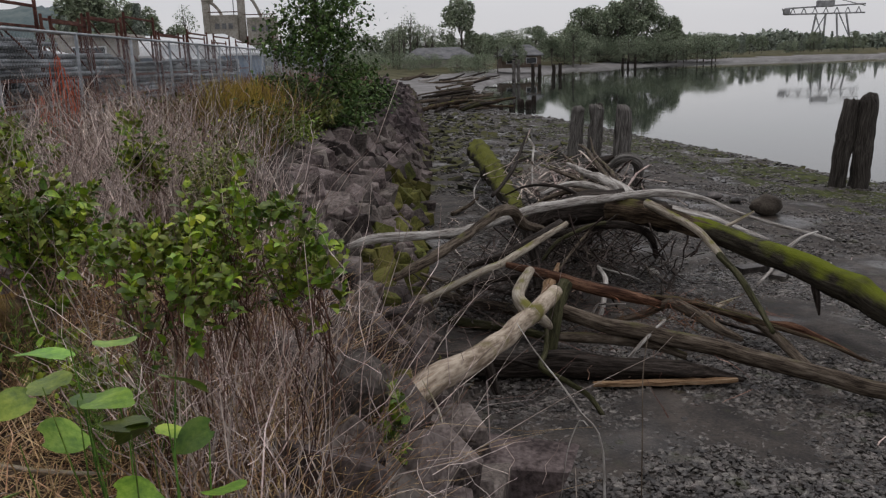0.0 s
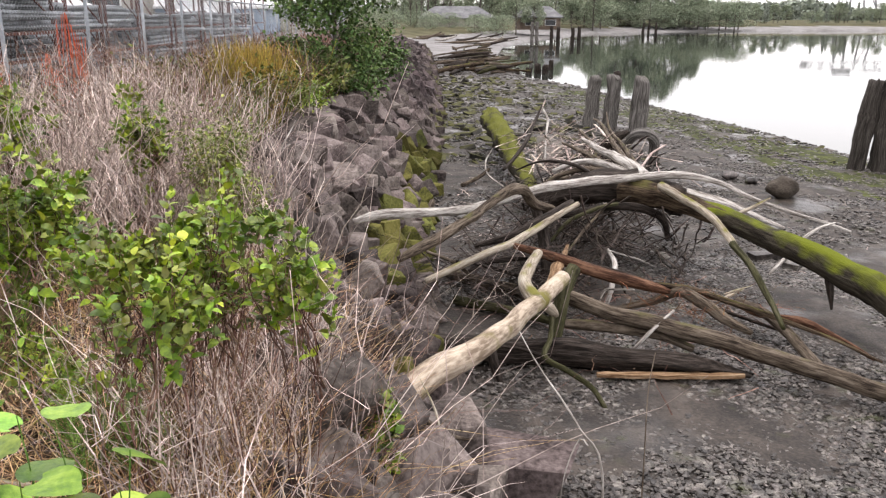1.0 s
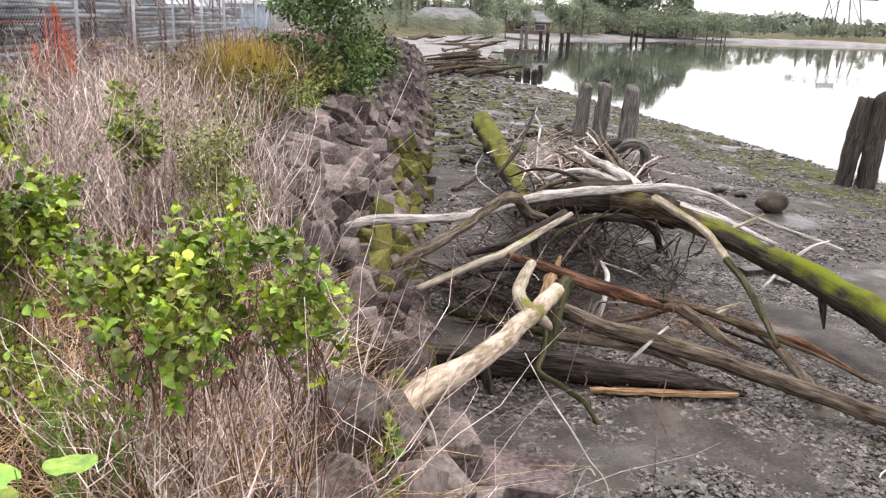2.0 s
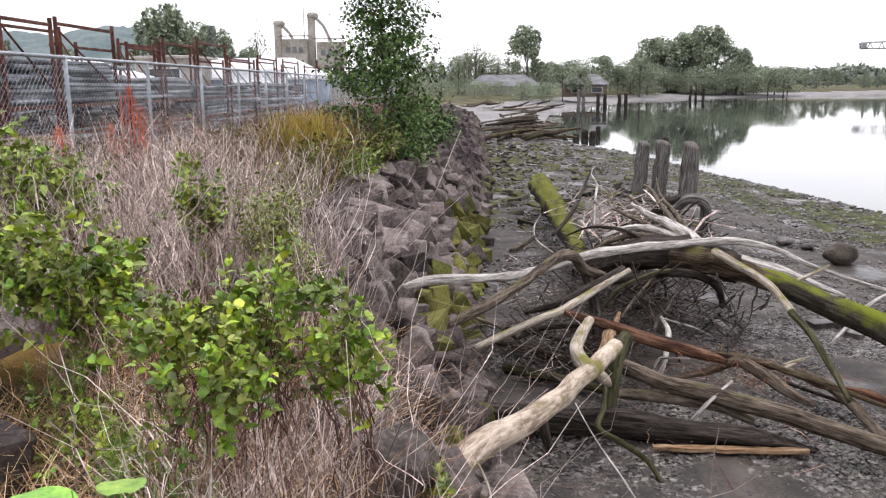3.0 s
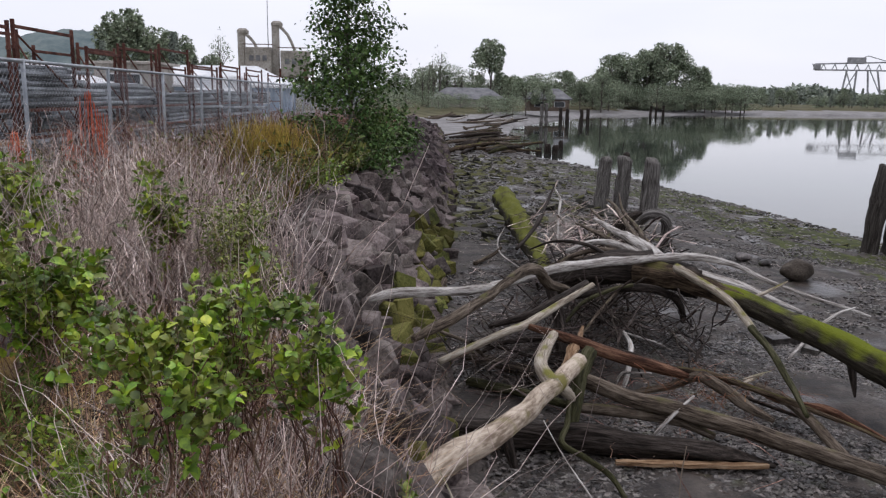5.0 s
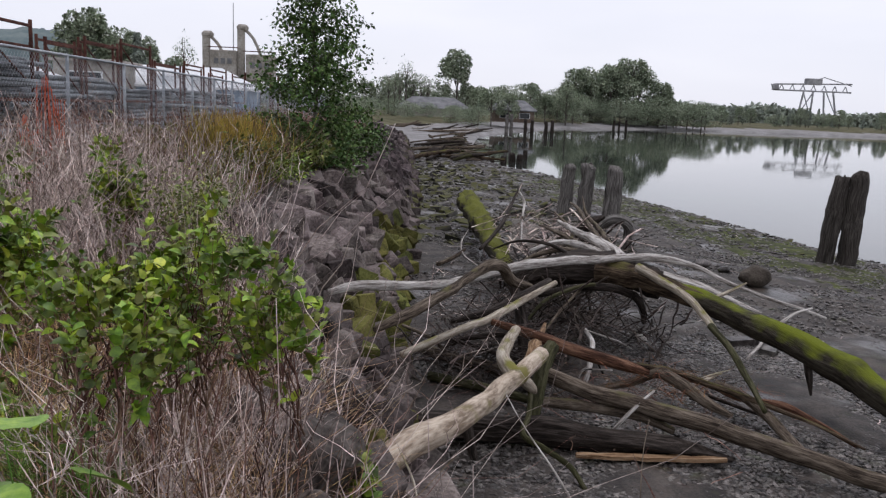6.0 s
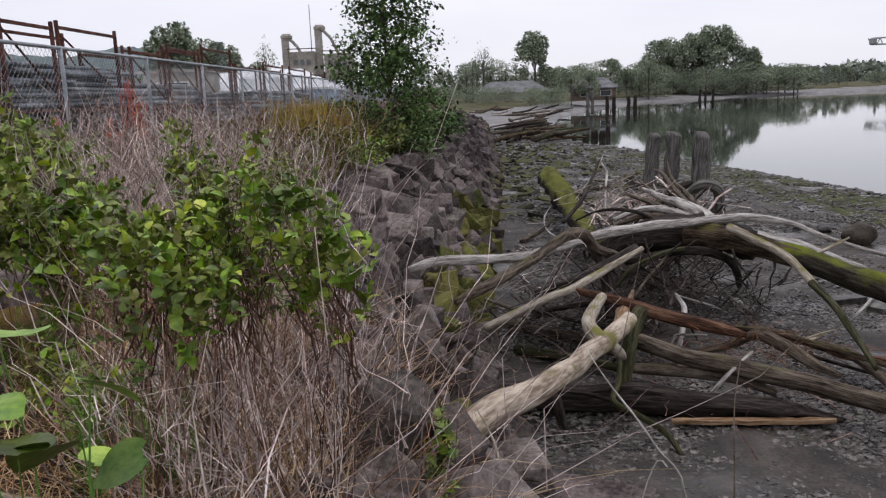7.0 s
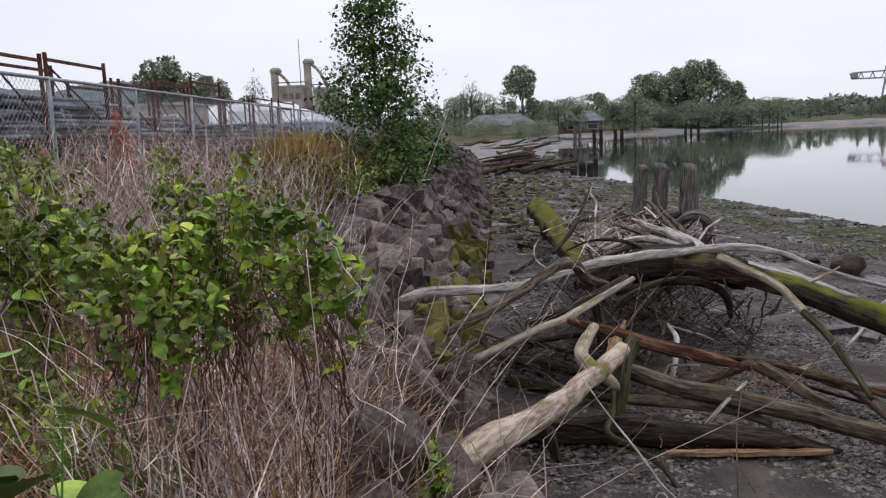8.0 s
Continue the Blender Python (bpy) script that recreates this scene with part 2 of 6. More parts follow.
M_CRANE = mat("crane_steel", [(0.22, 0.22, 0.23), (0.3, 0.3, 0.31), (0.4, 0.4, 0.41)], 0.3, 0.7, 0, 4)
# the blue of distance haze is painted into the hill's colour
M_HILL = mat("hazy_hill_forest", [(0.11, 0.145, 0.15), (0.14, 0.175, 0.175), (0.17, 0.205, 0.2)], 0.03, 1.0, 0, 0.2)
M_BLUE = mat("blue_tarp", [(0.12, 0.17, 0.25), (0.2, 0.27, 0.36), (0.3, 0.38, 0.47)], 1, 0.6, 0.1, 10)
# far tidal mud, its base colour lightened for the sky it reflects
M_SKYMUD = mat("sky_toned_tidal_mud", [(0.14, 0.13, 0.125), (0.2, 0.19, 0.185), (0.27, 0.26, 0.255)], 0.4, 0.6, 0.2, 4)
M_WETPILE = mat("wet_pile_wood", [(0.018, 0.015, 0.013), (0.05, 0.043, 0.037), (0.1, 0.088, 0.078)], 3.0, 0.8, 0.9, 8, grain=(16, 16, 0.7))
M_GLASS = mat("dark_window", [(0.02, 0.022, 0.025), (0.03, 0.033, 0.036)], 1, 0.15, 0, 10)


def water_material():
    m = bpy.data.materials.new("still_river")
    m.use_nodes = True
    n, l = m.node_tree.nodes, m.node_tree.links
    b = n["Principled BSDF"]
    b.inputs["Base Color"].default_value = (0.035, 0.042, 0.036, 1)
    b.inputs["Roughness"].default_value, b.inputs["IOR"].default_value = 0.035, 1.42
    geo, mp, w, bp = n.new("ShaderNodeNewGeometry"), n.new("ShaderNodeMapping"), n.new("ShaderNodeTexNoise"), n.new("ShaderNodeBump")
    mp.inputs["Scale"].default_value = (0.35, 0.9, 1)
    l.new(geo.outputs["Position"], mp.inputs[0])
    l.new(mp.outputs[0], w.inputs["Vector"])
    w.inputs["Scale"].default_value, w.inputs["Detail"].default_value = 0.8, 3
    bp.inputs["Strength"].default_value, bp.inputs["Distance"].default_value = 0.12, 0.02
    l.new(w.outputs[0], bp.inputs["Height"])
    l.new(bp.outputs[0], b.inputs["Normal"])
    return m


M_WATER = water_material()

# ---- geometry helpers ----
WATER = -0.35


def build(name, verts, faces, material, parent=None, base=(0, 0, 0), smooth=False, grain=None, label=""):
    """One mesh object; verts are world places, stored from base."""
    v = np.asarray(verts, float) - np.asarray(base, float)
    me = bpy.data.meshes.new(name)
    me.from_pydata(v.tolist(), [], faces if isinstance(faces, list) else faces.tolist())
    for mm in material if isinstance(material, (list, tuple)) else (material,):
        me.materials.append(mm)
    if smooth:
        me.polygons.foreach_set("use_smooth", np.ones(len(me.polygons), bool))
    if grain is not None:
        a = me.attributes.new("grain", "FLOAT_VECTOR", "POINT")
        a.data.foreach_set("vector", np.asarray(grain, np.float32).ravel())
    me.update()
    ob = new(name, me)
    if parent is not None:
        ob.parent = parent
    else:
        ob.location = base
    if label:
        ob["label"] = label
    return ob


def thing(name, base, label, category, group="", kind=""):
    ob = new(name)
    ob.location = base
    ob.empty_display_size = 0.1
    return tagged(ob, label, category, group, kind)


def join(parts):
    """Several (verts, faces) as one."""
    vs, fs, n = [], [], 0
    for v, f in parts:
        v = np.asarray(v, float)
        vs.append(v)
        fs += [tuple(k + n for k in q) for q in f]
        n += len(v)
    return np.concatenate(vs), fs


def box(c, size, rz=0.0, bevel=0.0):
    sx, sy, sz = (s / 2 for s in size)
    v = np.array([(x, y, z) for z in (-sz, sz) for x, y in ((-sx, -sy), (sx, -sy), (sx, sy), (-sx, sy))])
    f = [(3, 2, 1, 0), (4, 5, 6, 7), (0, 1, 5, 4), (1, 2, 6, 5), (2, 3, 7, 6), (3, 0, 4, 7)]
    if bevel:
        bm = bmesh.new()
        q = [bm.verts.new(p) for p in v]
        for k in f:
            bm.faces.new([q[i] for i in k])
        bmesh.ops.bevel(bm, geom=list(bm.edges), offset=bevel, segments=1, affect="EDGES")
        bm.verts.index_update()
        v = np.array([p.co[:] for p in bm.verts])
        f = [tuple(p.index for p in q.verts) for q in bm.faces]
        bm.free()
    c0, s0 = math.cos(rz), math.sin(rz)
    v = v @ np.array([[c0, s0, 0], [-s0, c0, 0], [0, 0, 1]])
    return v + np.asarray(c, float), f


def spline(pts, radii, step):
    p = np.asarray(pts, float)
    r = np.interp(np.linspace(0, 1, len(p)), np.linspace(0, 1, len(radii)), radii)
    q = np.column_stack([p, r])
    q = np.vstack([2 * q[0] - q[1], q, 2 * q[-1] - q[-2]])
    out = []
    for i in range(1, len(q) - 2):
        a, b, c, d = q[i - 1 : i + 3]
        n = max(2, int(np.linalg.norm(c[:3] - b[:3]) / step))
        for t in np.arange(n) / n:
            out.append(0.5 * (2 * b + (c - a) * t + (2 * a - 5 * b + 4 * c - d) * t**2 + (3 * b - a - 3 * c + d) * t**3))
    out.append(q[-2])
    out = np.array(out)
    out[:, 3] = np.maximum(out[:, 3], 0.002)
    return out[:, :3], out[:, 3]


def tube(pts, radii, seg=12, step=0.07, rough=0.1, seed=0, groove=0.05, flat=1.0):
    """A knotty limb along a spline: places, faces and the grain coordinates."""
    p, r = spline(pts, radii, step)
    if rough:
        run = np.r_[0, np.cumsum(np.linalg.norm(np.diff(p, axis=0), axis=1))]
        for k in range(len(p)):
            d = noise.noise_vector(Vector((run[k] * 2.6 + seed * 5.3, seed * 1.7, 0.3)))
            p[k] = p[k] + np.array(d[:]) * r[k] * 0.28
            r[k] *= 1 + 0.35 * rough * 10 * max(0.0, noise.noise(Vector((run[k] * 4.1, seed * 2.9, 7))) - 0.25)
    tang = np.gradient(p, axis=0)
    tang /= np.linalg.norm(tang, axis=1)[:, None] + 1e-9
    u = np.cross(tang[0], (0, 0, 1) if abs(tang[0][2]) < 0.9 else (1, 0, 0))
    u /= np.linalg.norm(u)
    length = np.r_[0, np.cumsum(np.linalg.norm(np.diff(p, axis=0), axis=1))]
    verts, grain = [], []
    for k in range(len(p)):
        u = u - tang[k] * (u @ tang[k])
        u /= np.linalg.norm(u)
        w = np.cross(tang[k], u)
        for a in range(seg):
            th = 2 * math.pi * a / seg
            g = noise.noise(Vector((math.cos(th) * 2.2 + seed * 7.3, math.sin(th) * 2.2, length[k] * 1.6)))
            g2 = noise.noise(Vector((math.cos(th) * 5 + seed * 3.1, math.sin(th) * 5 + 9, length[k] * 0.7)))
            rr = r[k] * (1 + rough * 1.7 * g + groove * 2.4 * g2)
            verts.append(p[k] + rr * (math.cos(th) * u + flat * math.sin(th) * w))
            grain.append((math.cos(th) * r[k], math.sin(th) * r[k], length[k] + seed * 3.7))
    faces = [(k * seg + a, k * seg + (a + 1) % seg, (k + 1) * seg + (a + 1) % seg, (k + 1) * seg + a) for k in range(len(p) - 1) for a in range(seg)]
    for k, sgn in ((0, -1), (len(p) - 1, 1)):
        c = len(verts)
        verts.append(p[k] + tang[k] * sgn * r[k] * 0.25)
        grain.append((0, 0, length[k] + seed * 3.7))
        for a in range(seg):
            q = (k * seg + a, k * seg + (a + 1) % seg, c)
            faces.append(q if sgn > 0 else q[::-1])
    return np.array(verts), faces, np.array(grain)


def turned(d, up):
    """Frames (n, 3, 3) whose columns are side, along d, and a normal near up."""
    d = d / (np.linalg.norm(d, axis=1)[:, None] + 1e-9)
    s = np.cross(d, up)
    s /= np.linalg.norm(s, axis=1)[:, None] + 1e-9
    return np.stack([s, d, np.cross(s, d)], -1)


def leaf_shape():
    """A pointed oval leaf, folded along its midrib and arched: places and faces."""
    mid = [(0, 0.0, 0.0), (0, 0.3, 0.05), (0, 0.62, 0.05), (0, 0.88, -0.03), (0, 1.1, -0.16)]
    left = [(-0.23, 0.22, 0.12), (-0.28, 0.5, 0.14), (-0.17, 0.8, 0.05)]
    right = [(-x, y, z) for x, y, z in left]
    f = []
    for o, flip in ((5, False), (8, True)):
        for q in ((0, 1, o), (1, o + 1, o), (1, 2, o + 1), (2, o + 2, o + 1), (2, 3, o + 2), (3, 4, o + 2)):
            f.append(q[::-1] if flip else q)
    return np.array(mid + left + right), np.array(f)


LEAF, LEAF_F = leaf_shape()


def leaf_cloud(place, direct, size, rng, wide=1.0):
    """Leaves at places, pointing along direct; (verts, faces)."""
    n = len(place)
    up = np.tile((0.0, 0.0, 1.0), (n, 1)) + rng.normal(0, 0.45, (n, 3))
    fr = turned(direct, up)
    t = LEAF * (wide, 1, 1)
    v = np.einsum("nij,kj->nki", fr, t) * np.asarray(size).reshape(-1, 1, 1) + place[:, None]
    f = LEAF_F[None] + (np.arange(n) * len(LEAF))[:, None, None]
    return v.reshape(-1, 3), f.reshape(-1, 3).tolist()


def canes(base, tip, bow, r, rng, levels=5, wig=0.03, sides=3):
    """Thin stems from base to tip, bowed sideways; (verts, faces)."""
    n = len(base)
    t = np.linspace(0, 1, levels)
    sway = rng.normal(0, 1, (n, 3)) * (1, 1, 0.2)
    mid = base[:, None] * (1 - t)[None, :, None] + tip[:, None] * t[None, :, None]
    mid = mid + (sway * np.asarray(bow).reshape(-1, 1))[:, None] * (np.sin(t * math.pi * 0.8) * t)[None, :, None]
    span = np.linalg.norm(tip - base, axis=1)[:, None, None]
    mid[:, 1:] += rng.normal(0, wig, (n, levels - 1, 3)) * span
    th = np.arange(sides) * 2 * math.pi / sides
    ring = np.stack([np.cos(th), np.sin(th), 0 * th], -1)
    rr = np.asarray(r).reshape(-1, 1, 1, 1) * (1 - 0.75 * t)[None, :, None, None]
    v = (mid[:, :, None] + ring[None, None] * rr).reshape(-1, 3)
    k, a = np.meshgrid(np.arange(levels - 1), np.arange(sides), indexing="ij")
    q = np.stack([k * sides + a, k * sides + (a + 1) % sides, (k + 1) * sides + (a + 1) % sides, (k + 1) * sides + a], -1).reshape(-1, 4)
    f = (q[None] + (np.arange(n) * levels * sides)[:, None, None]).reshape(-1, 4)
    return v, f.tolist()


# ---- the lie of the land ----
def toe(y):
    return np.interp(y, [0, 3, 4.5, 5.6, 6.3, 7, 9, 11, 15, 24, 34, 68, 90, 130], [1.6, 1.5, 1.3, 1.2, 1.05, 0.8, 0.84, 0.86, 1.08, 1.62, 1.8, 2.6, 2, -30])


def shore(y):
    return np.interp(y, [-40, 10, 15, 20, 25, 32, 40, 46, 55, 75, 95, 108, 130, 160, 184, 197, 215, 260], [30, 14.5, 12.8, 11.6, 11.1, 10, 9.1, 7.6, 7.4, 9.2, 12, 16, 24, 36, 64, 96, 200, 1500])


def land(x, y):
    x, y = np.asarray(x, float), np.asarray(y, float)
    t, w = toe(y), shore(y)
    run = np.interp(y, [0, 5, 7, 9, 30, 70], [1.1, 1.1, 1.15, 1.2, 1.2, 3])
    s = np.clip((t - x) / run, 0, 1)
    slope = (w - shore(y - 1)) / 1.0
    out = (w - x) / np.sqrt(1 + np.minimum(slope, 8) ** 2)
    d = np.clip((x - t) / np.maximum(w - t, 0.5), 0, 1)
    beach = 0.02 + (WATER - 0.02) * d**1.4
    top = 1.32 + 0.18 * np.clip((t - run - x) / 1.5, 0, 1) + 0.05 * np.clip((t - run - x - 3) / 4, 0, 1)
    near = np.where(x < t, beach * (1 - s) + top * (s * 0.8 + 0.2 * s * s * (3 - 2 * s)), beach)
    far = WATER + np.clip(out, 0, 9) * 0.1 + np.clip((out - 9) / 6, 0, 1) * 0.6
    k = np.clip((y - 70) / 30, 0, 1)
    z = near * (1 - k) + np.maximum(far, np.minimum(near, 1.2) * (x < t)) * k
    return np.where(x > w, np.maximum(WATER - 0.05 - (x - w) * 0.12, -2.5), z)


def ground():
    gx = np.concatenate([-np.geomspace(2500, 14, 30), np.arange(-13, -4, 0.5), np.arange(-4, 12.5, 0.11), np.arange(12.5, 40, 1.0), np.geomspace(41, 2500, 40)])
    gy = np.concatenate([-np.geomspace(1500, 5, 14), np.arange(-4, 2, 0.5), np.arange(2, 24, 0.11), np.arange(24, 60, 0.6), np.arange(60, 260, 2.5), np.geomspace(262, 3000, 24)])
    x, y = np.meshgrid(gx, gy)
    z = land(x, y)
    rng = np.random.default_rng(3)
    wob = np.array([noise.noise(Vector((a * 0.9, b * 0.9, 0))) * 0.05 + noise.noise(Vector((a * 4, b * 4, 5))) * 0.012 for a, b in zip(x.ravel(), y.ravel())]).reshape(x.shape)
    z = z + wob * (x < shore(y)) + np.where(z < 0.5, rng.normal(0, 0.004, x.shape), 0)
    n, m = len(gx), len(gy)
    i, j = np.meshgrid(np.arange(m - 1), np.arange(n - 1), indexing="ij")
    f = np.stack([i * n + j, i * n + j + 1, (i + 1) * n + j + 1, (i + 1) * n + j], -1).reshape(-1, 4)
    v = np.stack([x, y, z], -1).reshape(-1, 3)
    ob = build("ground", v, f, [M_GROUND, M_LITTER, M_YARD, M_FARGRASS, M_SKYMUD, M_ALGAE], smooth=True)
    c = v[f].mean(1)
    inland = toe(c[:, 1]) - c[:, 0]
    idx = np.where((inland > 0.9) & (c[:, 1] < 75), 1, 0)
    idx = np.where((c[:, 0] < -3.6) & (c[:, 1] < 75), 2, idx)
    outd = (shore(c[:, 1]) - c[:, 0])
    patch = np.array([noise.noise(Vector((a * 1.3, b * 0.55, 9))) + 0.6 * noise.noise(Vector((a * 5, b * 3, 2))) for a, b in zip(c[:, 0], c[:, 1])])
    weed = np.interp(outd, [0.2, 0.7, 2.4, 4.5], [0, 0.5, 0.35, 0.0]) * np.interp(c[:, 1], [8, 13, 30, 42], [0, 1, 1, 0])
    idx = np.where((outd > 0.2) & (inland < 0) & (weed > 0.08) & (patch < weed - 0.18), 5, idx)
    idx = np.where(c[:, 1] > 62, 4, idx)
    idx = np.where((c[:, 1] > 75) & (c[:, 2] > 0.55), 3, idx)
    ob.data.polygons.foreach_set("material_index", idx.astype(np.int32))
    return tagged(ob, "grey-brown tidal mud and gravel beach rising to a dry bank", "ground", kind="structure")


ground()
wv = [(-20, -60, WATER), (2600, -60, WATER), (2600, 2600, WATER), (-20, 2600, WATER)]
tagged(build("water", wv, [(0, 1, 2, 3)], M_WATER), "still grey river mirroring the overcast sky", "river", kind="structure")

# ---- driftwood ----
SEEDS = iter(range(1, 900))


def wood(name, pts, radii, material, label, category="log", seg=12, step=0.07, rough=0.1, groove=0.05, flat=1.0, group="driftwood on the beach"):
    v, f, g = tube(pts, [q * 0.82 for q in radii], seg, step, rough, next(SEEDS), groove, flat)
    return tagged(build(name, v, f, material, base=pts[0], smooth=True, grain=g), label, category, group)


def limb(name, pts, radii, material, parent, base, label="", seg=12, step=0.07, rough=0.1, groove=0.05, flat=1.0):
    v, f, g = tube(pts, [q * 0.8 for q in radii], seg, step, rough, next(SEEDS), groove, flat)
    return build(name, v, f, material, parent, base, True, g, label)


def fallen_tree():
    base = (3.85, 10.7, 0.3)
    t = thing("fallen_tree", base, "fallen tree with bleached arching limbs and a mossy trunk", "driftwood")
    limb("root_crown", [(2.5, 11.4, 0.5), (2.75, 11.25, 0.62), (3.23, 11.0, 0.76), (3.75, 10.75, 0.78), (4.1, 10.4, 0.72)], [0.13, 0.2, 0.26, 0.25, 0.19], M_DARK, t, base, "black root crown of the trunk", 16, 0.06, 0.2, 0.18)
    limb("trunk_butt", [(3.45, 10.7, 0.8), (3.75, 10.35, 0.8), (3.93, 10.1, 0.79), (4.25, 9.6, 0.73), (4.4, 9.35, 0.69)], [0.19, 0.18, 0.165, 0.135, 0.1], M_BUTT, t, base, "dark brown barkless butt of the trunk", 18, 0.05, 0.1, 0.14)
    limb("trunk", [(4.05, 9.9, 0.77), (4.25, 9.6, 0.74), (4.53, 9.1, 0.65), (4.72, 8.65, 0.59), (4.92, 8.1, 0.52), (5.15, 7.4, 0.35), (5.35, 6.7, 0.14)],
         [0.1, 0.137, 0.138, 0.15, 0.16, 0.165, 0.165], M_MOSSY, t, base, "dark trunk thick with bright green moss", 20, 0.05, 0.11, 0.12)
    limb("slab", [(3.78, 10.9, 0.84), (4.3, 10.4, 0.8), (4.74, 10.0, 0.67), (5.06, 9.7, 0.55)], [0.12, 0.11, 0.085, 0.03], M_SILVER, t, base, "silvered slab of bare wood along the trunk", 12, 0.05, 0.12, 0.14, 0.6)
    limb("limb", [(0.22, 8.82, 0.9), (0.5, 8.95, 0.94), (1.02, 9.2, 0.89), (1.6, 9.6, 0.87), (2.08, 9.95, 0.93), (2.42, 10.1, 0.97), (2.92, 10.3, 0.99), (3.44, 10.5, 0.99), (4.15, 10.6, 1.0), (4.57, 10.45, 0.93), (4.81, 10.2, 0.82), (5.19, 9.9, 0.7), (5.47, 9.6, 0.64), (5.7, 9.45, 0.57)],
         [0.039, 0.066, 0.058, 0.055, 0.058, 0.066, 0.066, 0.058, 0.058, 0.039, 0.035, 0.027, 0.023, 0.016], M_SILVER, t, base, "bleached silver-white arching limb", 12, 0.05, 0.12, 0.1)
    limb("branch", [(3.73, 10.10, 0.97), (3.86, 9.75, 0.91), (3.96, 9.25, 0.85), (4.04, 8.85, 0.72), (4.05, 8.65, 0.66)], [0.06, 0.06, 0.055, 0.048, 0.045], M_PALE, t, base, "pale barkless branch", 12, 0.05)
    limb("branch", [(4.04, 8.68, 0.67), (4.06, 8.40, 0.59), (4.05, 8.10, 0.52), (4.05, 7.85, 0.43), (4.00, 7.55, 0.38), (3.97, 7.30, 0.30)], [0.047, 0.043, 0.04, 0.036, 0.032, 0.025], M_GREENB, t, base, "branch end green with algae", 10, 0.05)
    limb("branch", [(2.6, 10.3, 0.58), (3.24, 10.25, 0.7), (3.67, 10.3, 0.63), (3.96, 10.6, 0.41), (4.13, 10.9, 0.1)], [0.05, 0.06, 0.06, 0.055, 0.04], M_DARK, t, base, "dark root bent to the ground", 10, 0.05)
    for pts, r in (([(3.7, 10.75, 0.95), (3.62, 11.3, 1.05), (3.55, 12.2, 1.04), (3.52, 13.5, 1.03)], [0.1, 0.08, 0.07, 0.03]),
                   ([(3.66, 10.8, 0.9), (3.39, 11.4, 0.99), (3.11, 11.8, 0.96), (2.73, 11.6, 0.88)], [0.07, 0.06, 0.05, 0.03]),
                   ([(3.58, 10.9, 0.9), (3.42, 11.8, 0.97), (3.28, 12.6, 1.0), (3.24, 13.6, 0.95)], [0.06, 0.05, 0.04, 0.02]),
                   ([(3.54, 11.0, 0.87), (3.15, 11.3, 0.95), (2.81, 11.4, 0.86), (2.57, 11.3, 0.77)], [0.06, 0.05, 0.045, 0.03]),
                   ([(3.7, 11.5, 1.0), (3.82, 12.8, 1.09), (3.89, 13.8, 1.21), (3.88, 14.3, 1.24)], [0.05, 0.04, 0.035, 0.015]),
                   ([(3.78, 11.2, 0.95), (3.94, 12.6, 1.04), (3.96, 13.5, 1.16), (4.06, 14.2, 1.36)], [0.05, 0.045, 0.03, 0.012]),
                   ([(3.6, 11.5, 0.8), (3.5, 12.5, 0.8), (3.7, 13.3, 0.9), (3.6, 14.2, 1.1)], [0.06, 0.05, 0.04, 0.015]),
                   ([(3.6, 11.2, 0.75), (3.1, 11.9, 0.7), (2.9, 12.6, 0.55), (2.6, 13.0, 0.3)], [0.06, 0.05, 0.04, 0.02])):
        limb("root", pts, r, M_SILVER if r[0] > 0.06 else M_GREY, t, base, "", 8, 0.06, 0.14, 0.1)
    limb("snag", [(4.86, 8.3, 0.5), (4.88, 8.25, 0.3), (4.89, 8.2, 0.12)], [0.05, 0.045, 0.014], M_DARK, t, base, "", 7, 0.05)
    limb("snag", [(4.72, 8.75, 0.62), (4.98, 8.85, 0.76), (5.2, 8.9, 0.82)], [0.03, 0.022, 0.01], M_SILVER, t, base, "", 7, 0.05)
    limb("snag", [(4.55, 9.8, 0.7), (4.85, 9.95, 0.78), (5.0, 10.0, 0.84)], [0.03, 0.022, 0.012], M_PALE, t, base, "", 7, 0.05)
    return t


def pale_log():
    base = (0.72, 5.3, 0.8)
    t = thing("bleached_log", base, "pale barkless log with a fork, green-stained underside, propped on stones", "log", "driftwood on the beach")
    limb("trunk", [(0.66, 5.1, 0.7), (0.7, 5.2, 0.76), (0.89, 5.5, 0.78), (1.16, 5.9, 0.74), (1.49, 6.5, 0.68), (1.74, 7.0, 0.64), (1.99, 7.5, 0.63), (2.13, 7.75, 0.63)], [0.084, 0.105, 0.108, 0.101, 0.094, 0.091, 0.091, 0.084], M_BARE, t, base, "", 20, 0.04, 0.06, 0.05)
    limb("fork", [(1.78, 7.05, 0.66), (1.74, 7.40, 0.70), (1.86, 7.95, 0.68), (2.02, 8.50, 0.64)], [0.085, 0.075, 0.07, 0.06], M_PALE, t, base, "", 12, 0.05)
    limb("knot", [(1.86, 7.2, 0.6), (1.95, 7.2, 0.52), (1.98, 7.2, 0.48)], [0.06, 0.045, 0.02], M_PALE, t, base, "", 8, 0.04, 0.2)
    return t


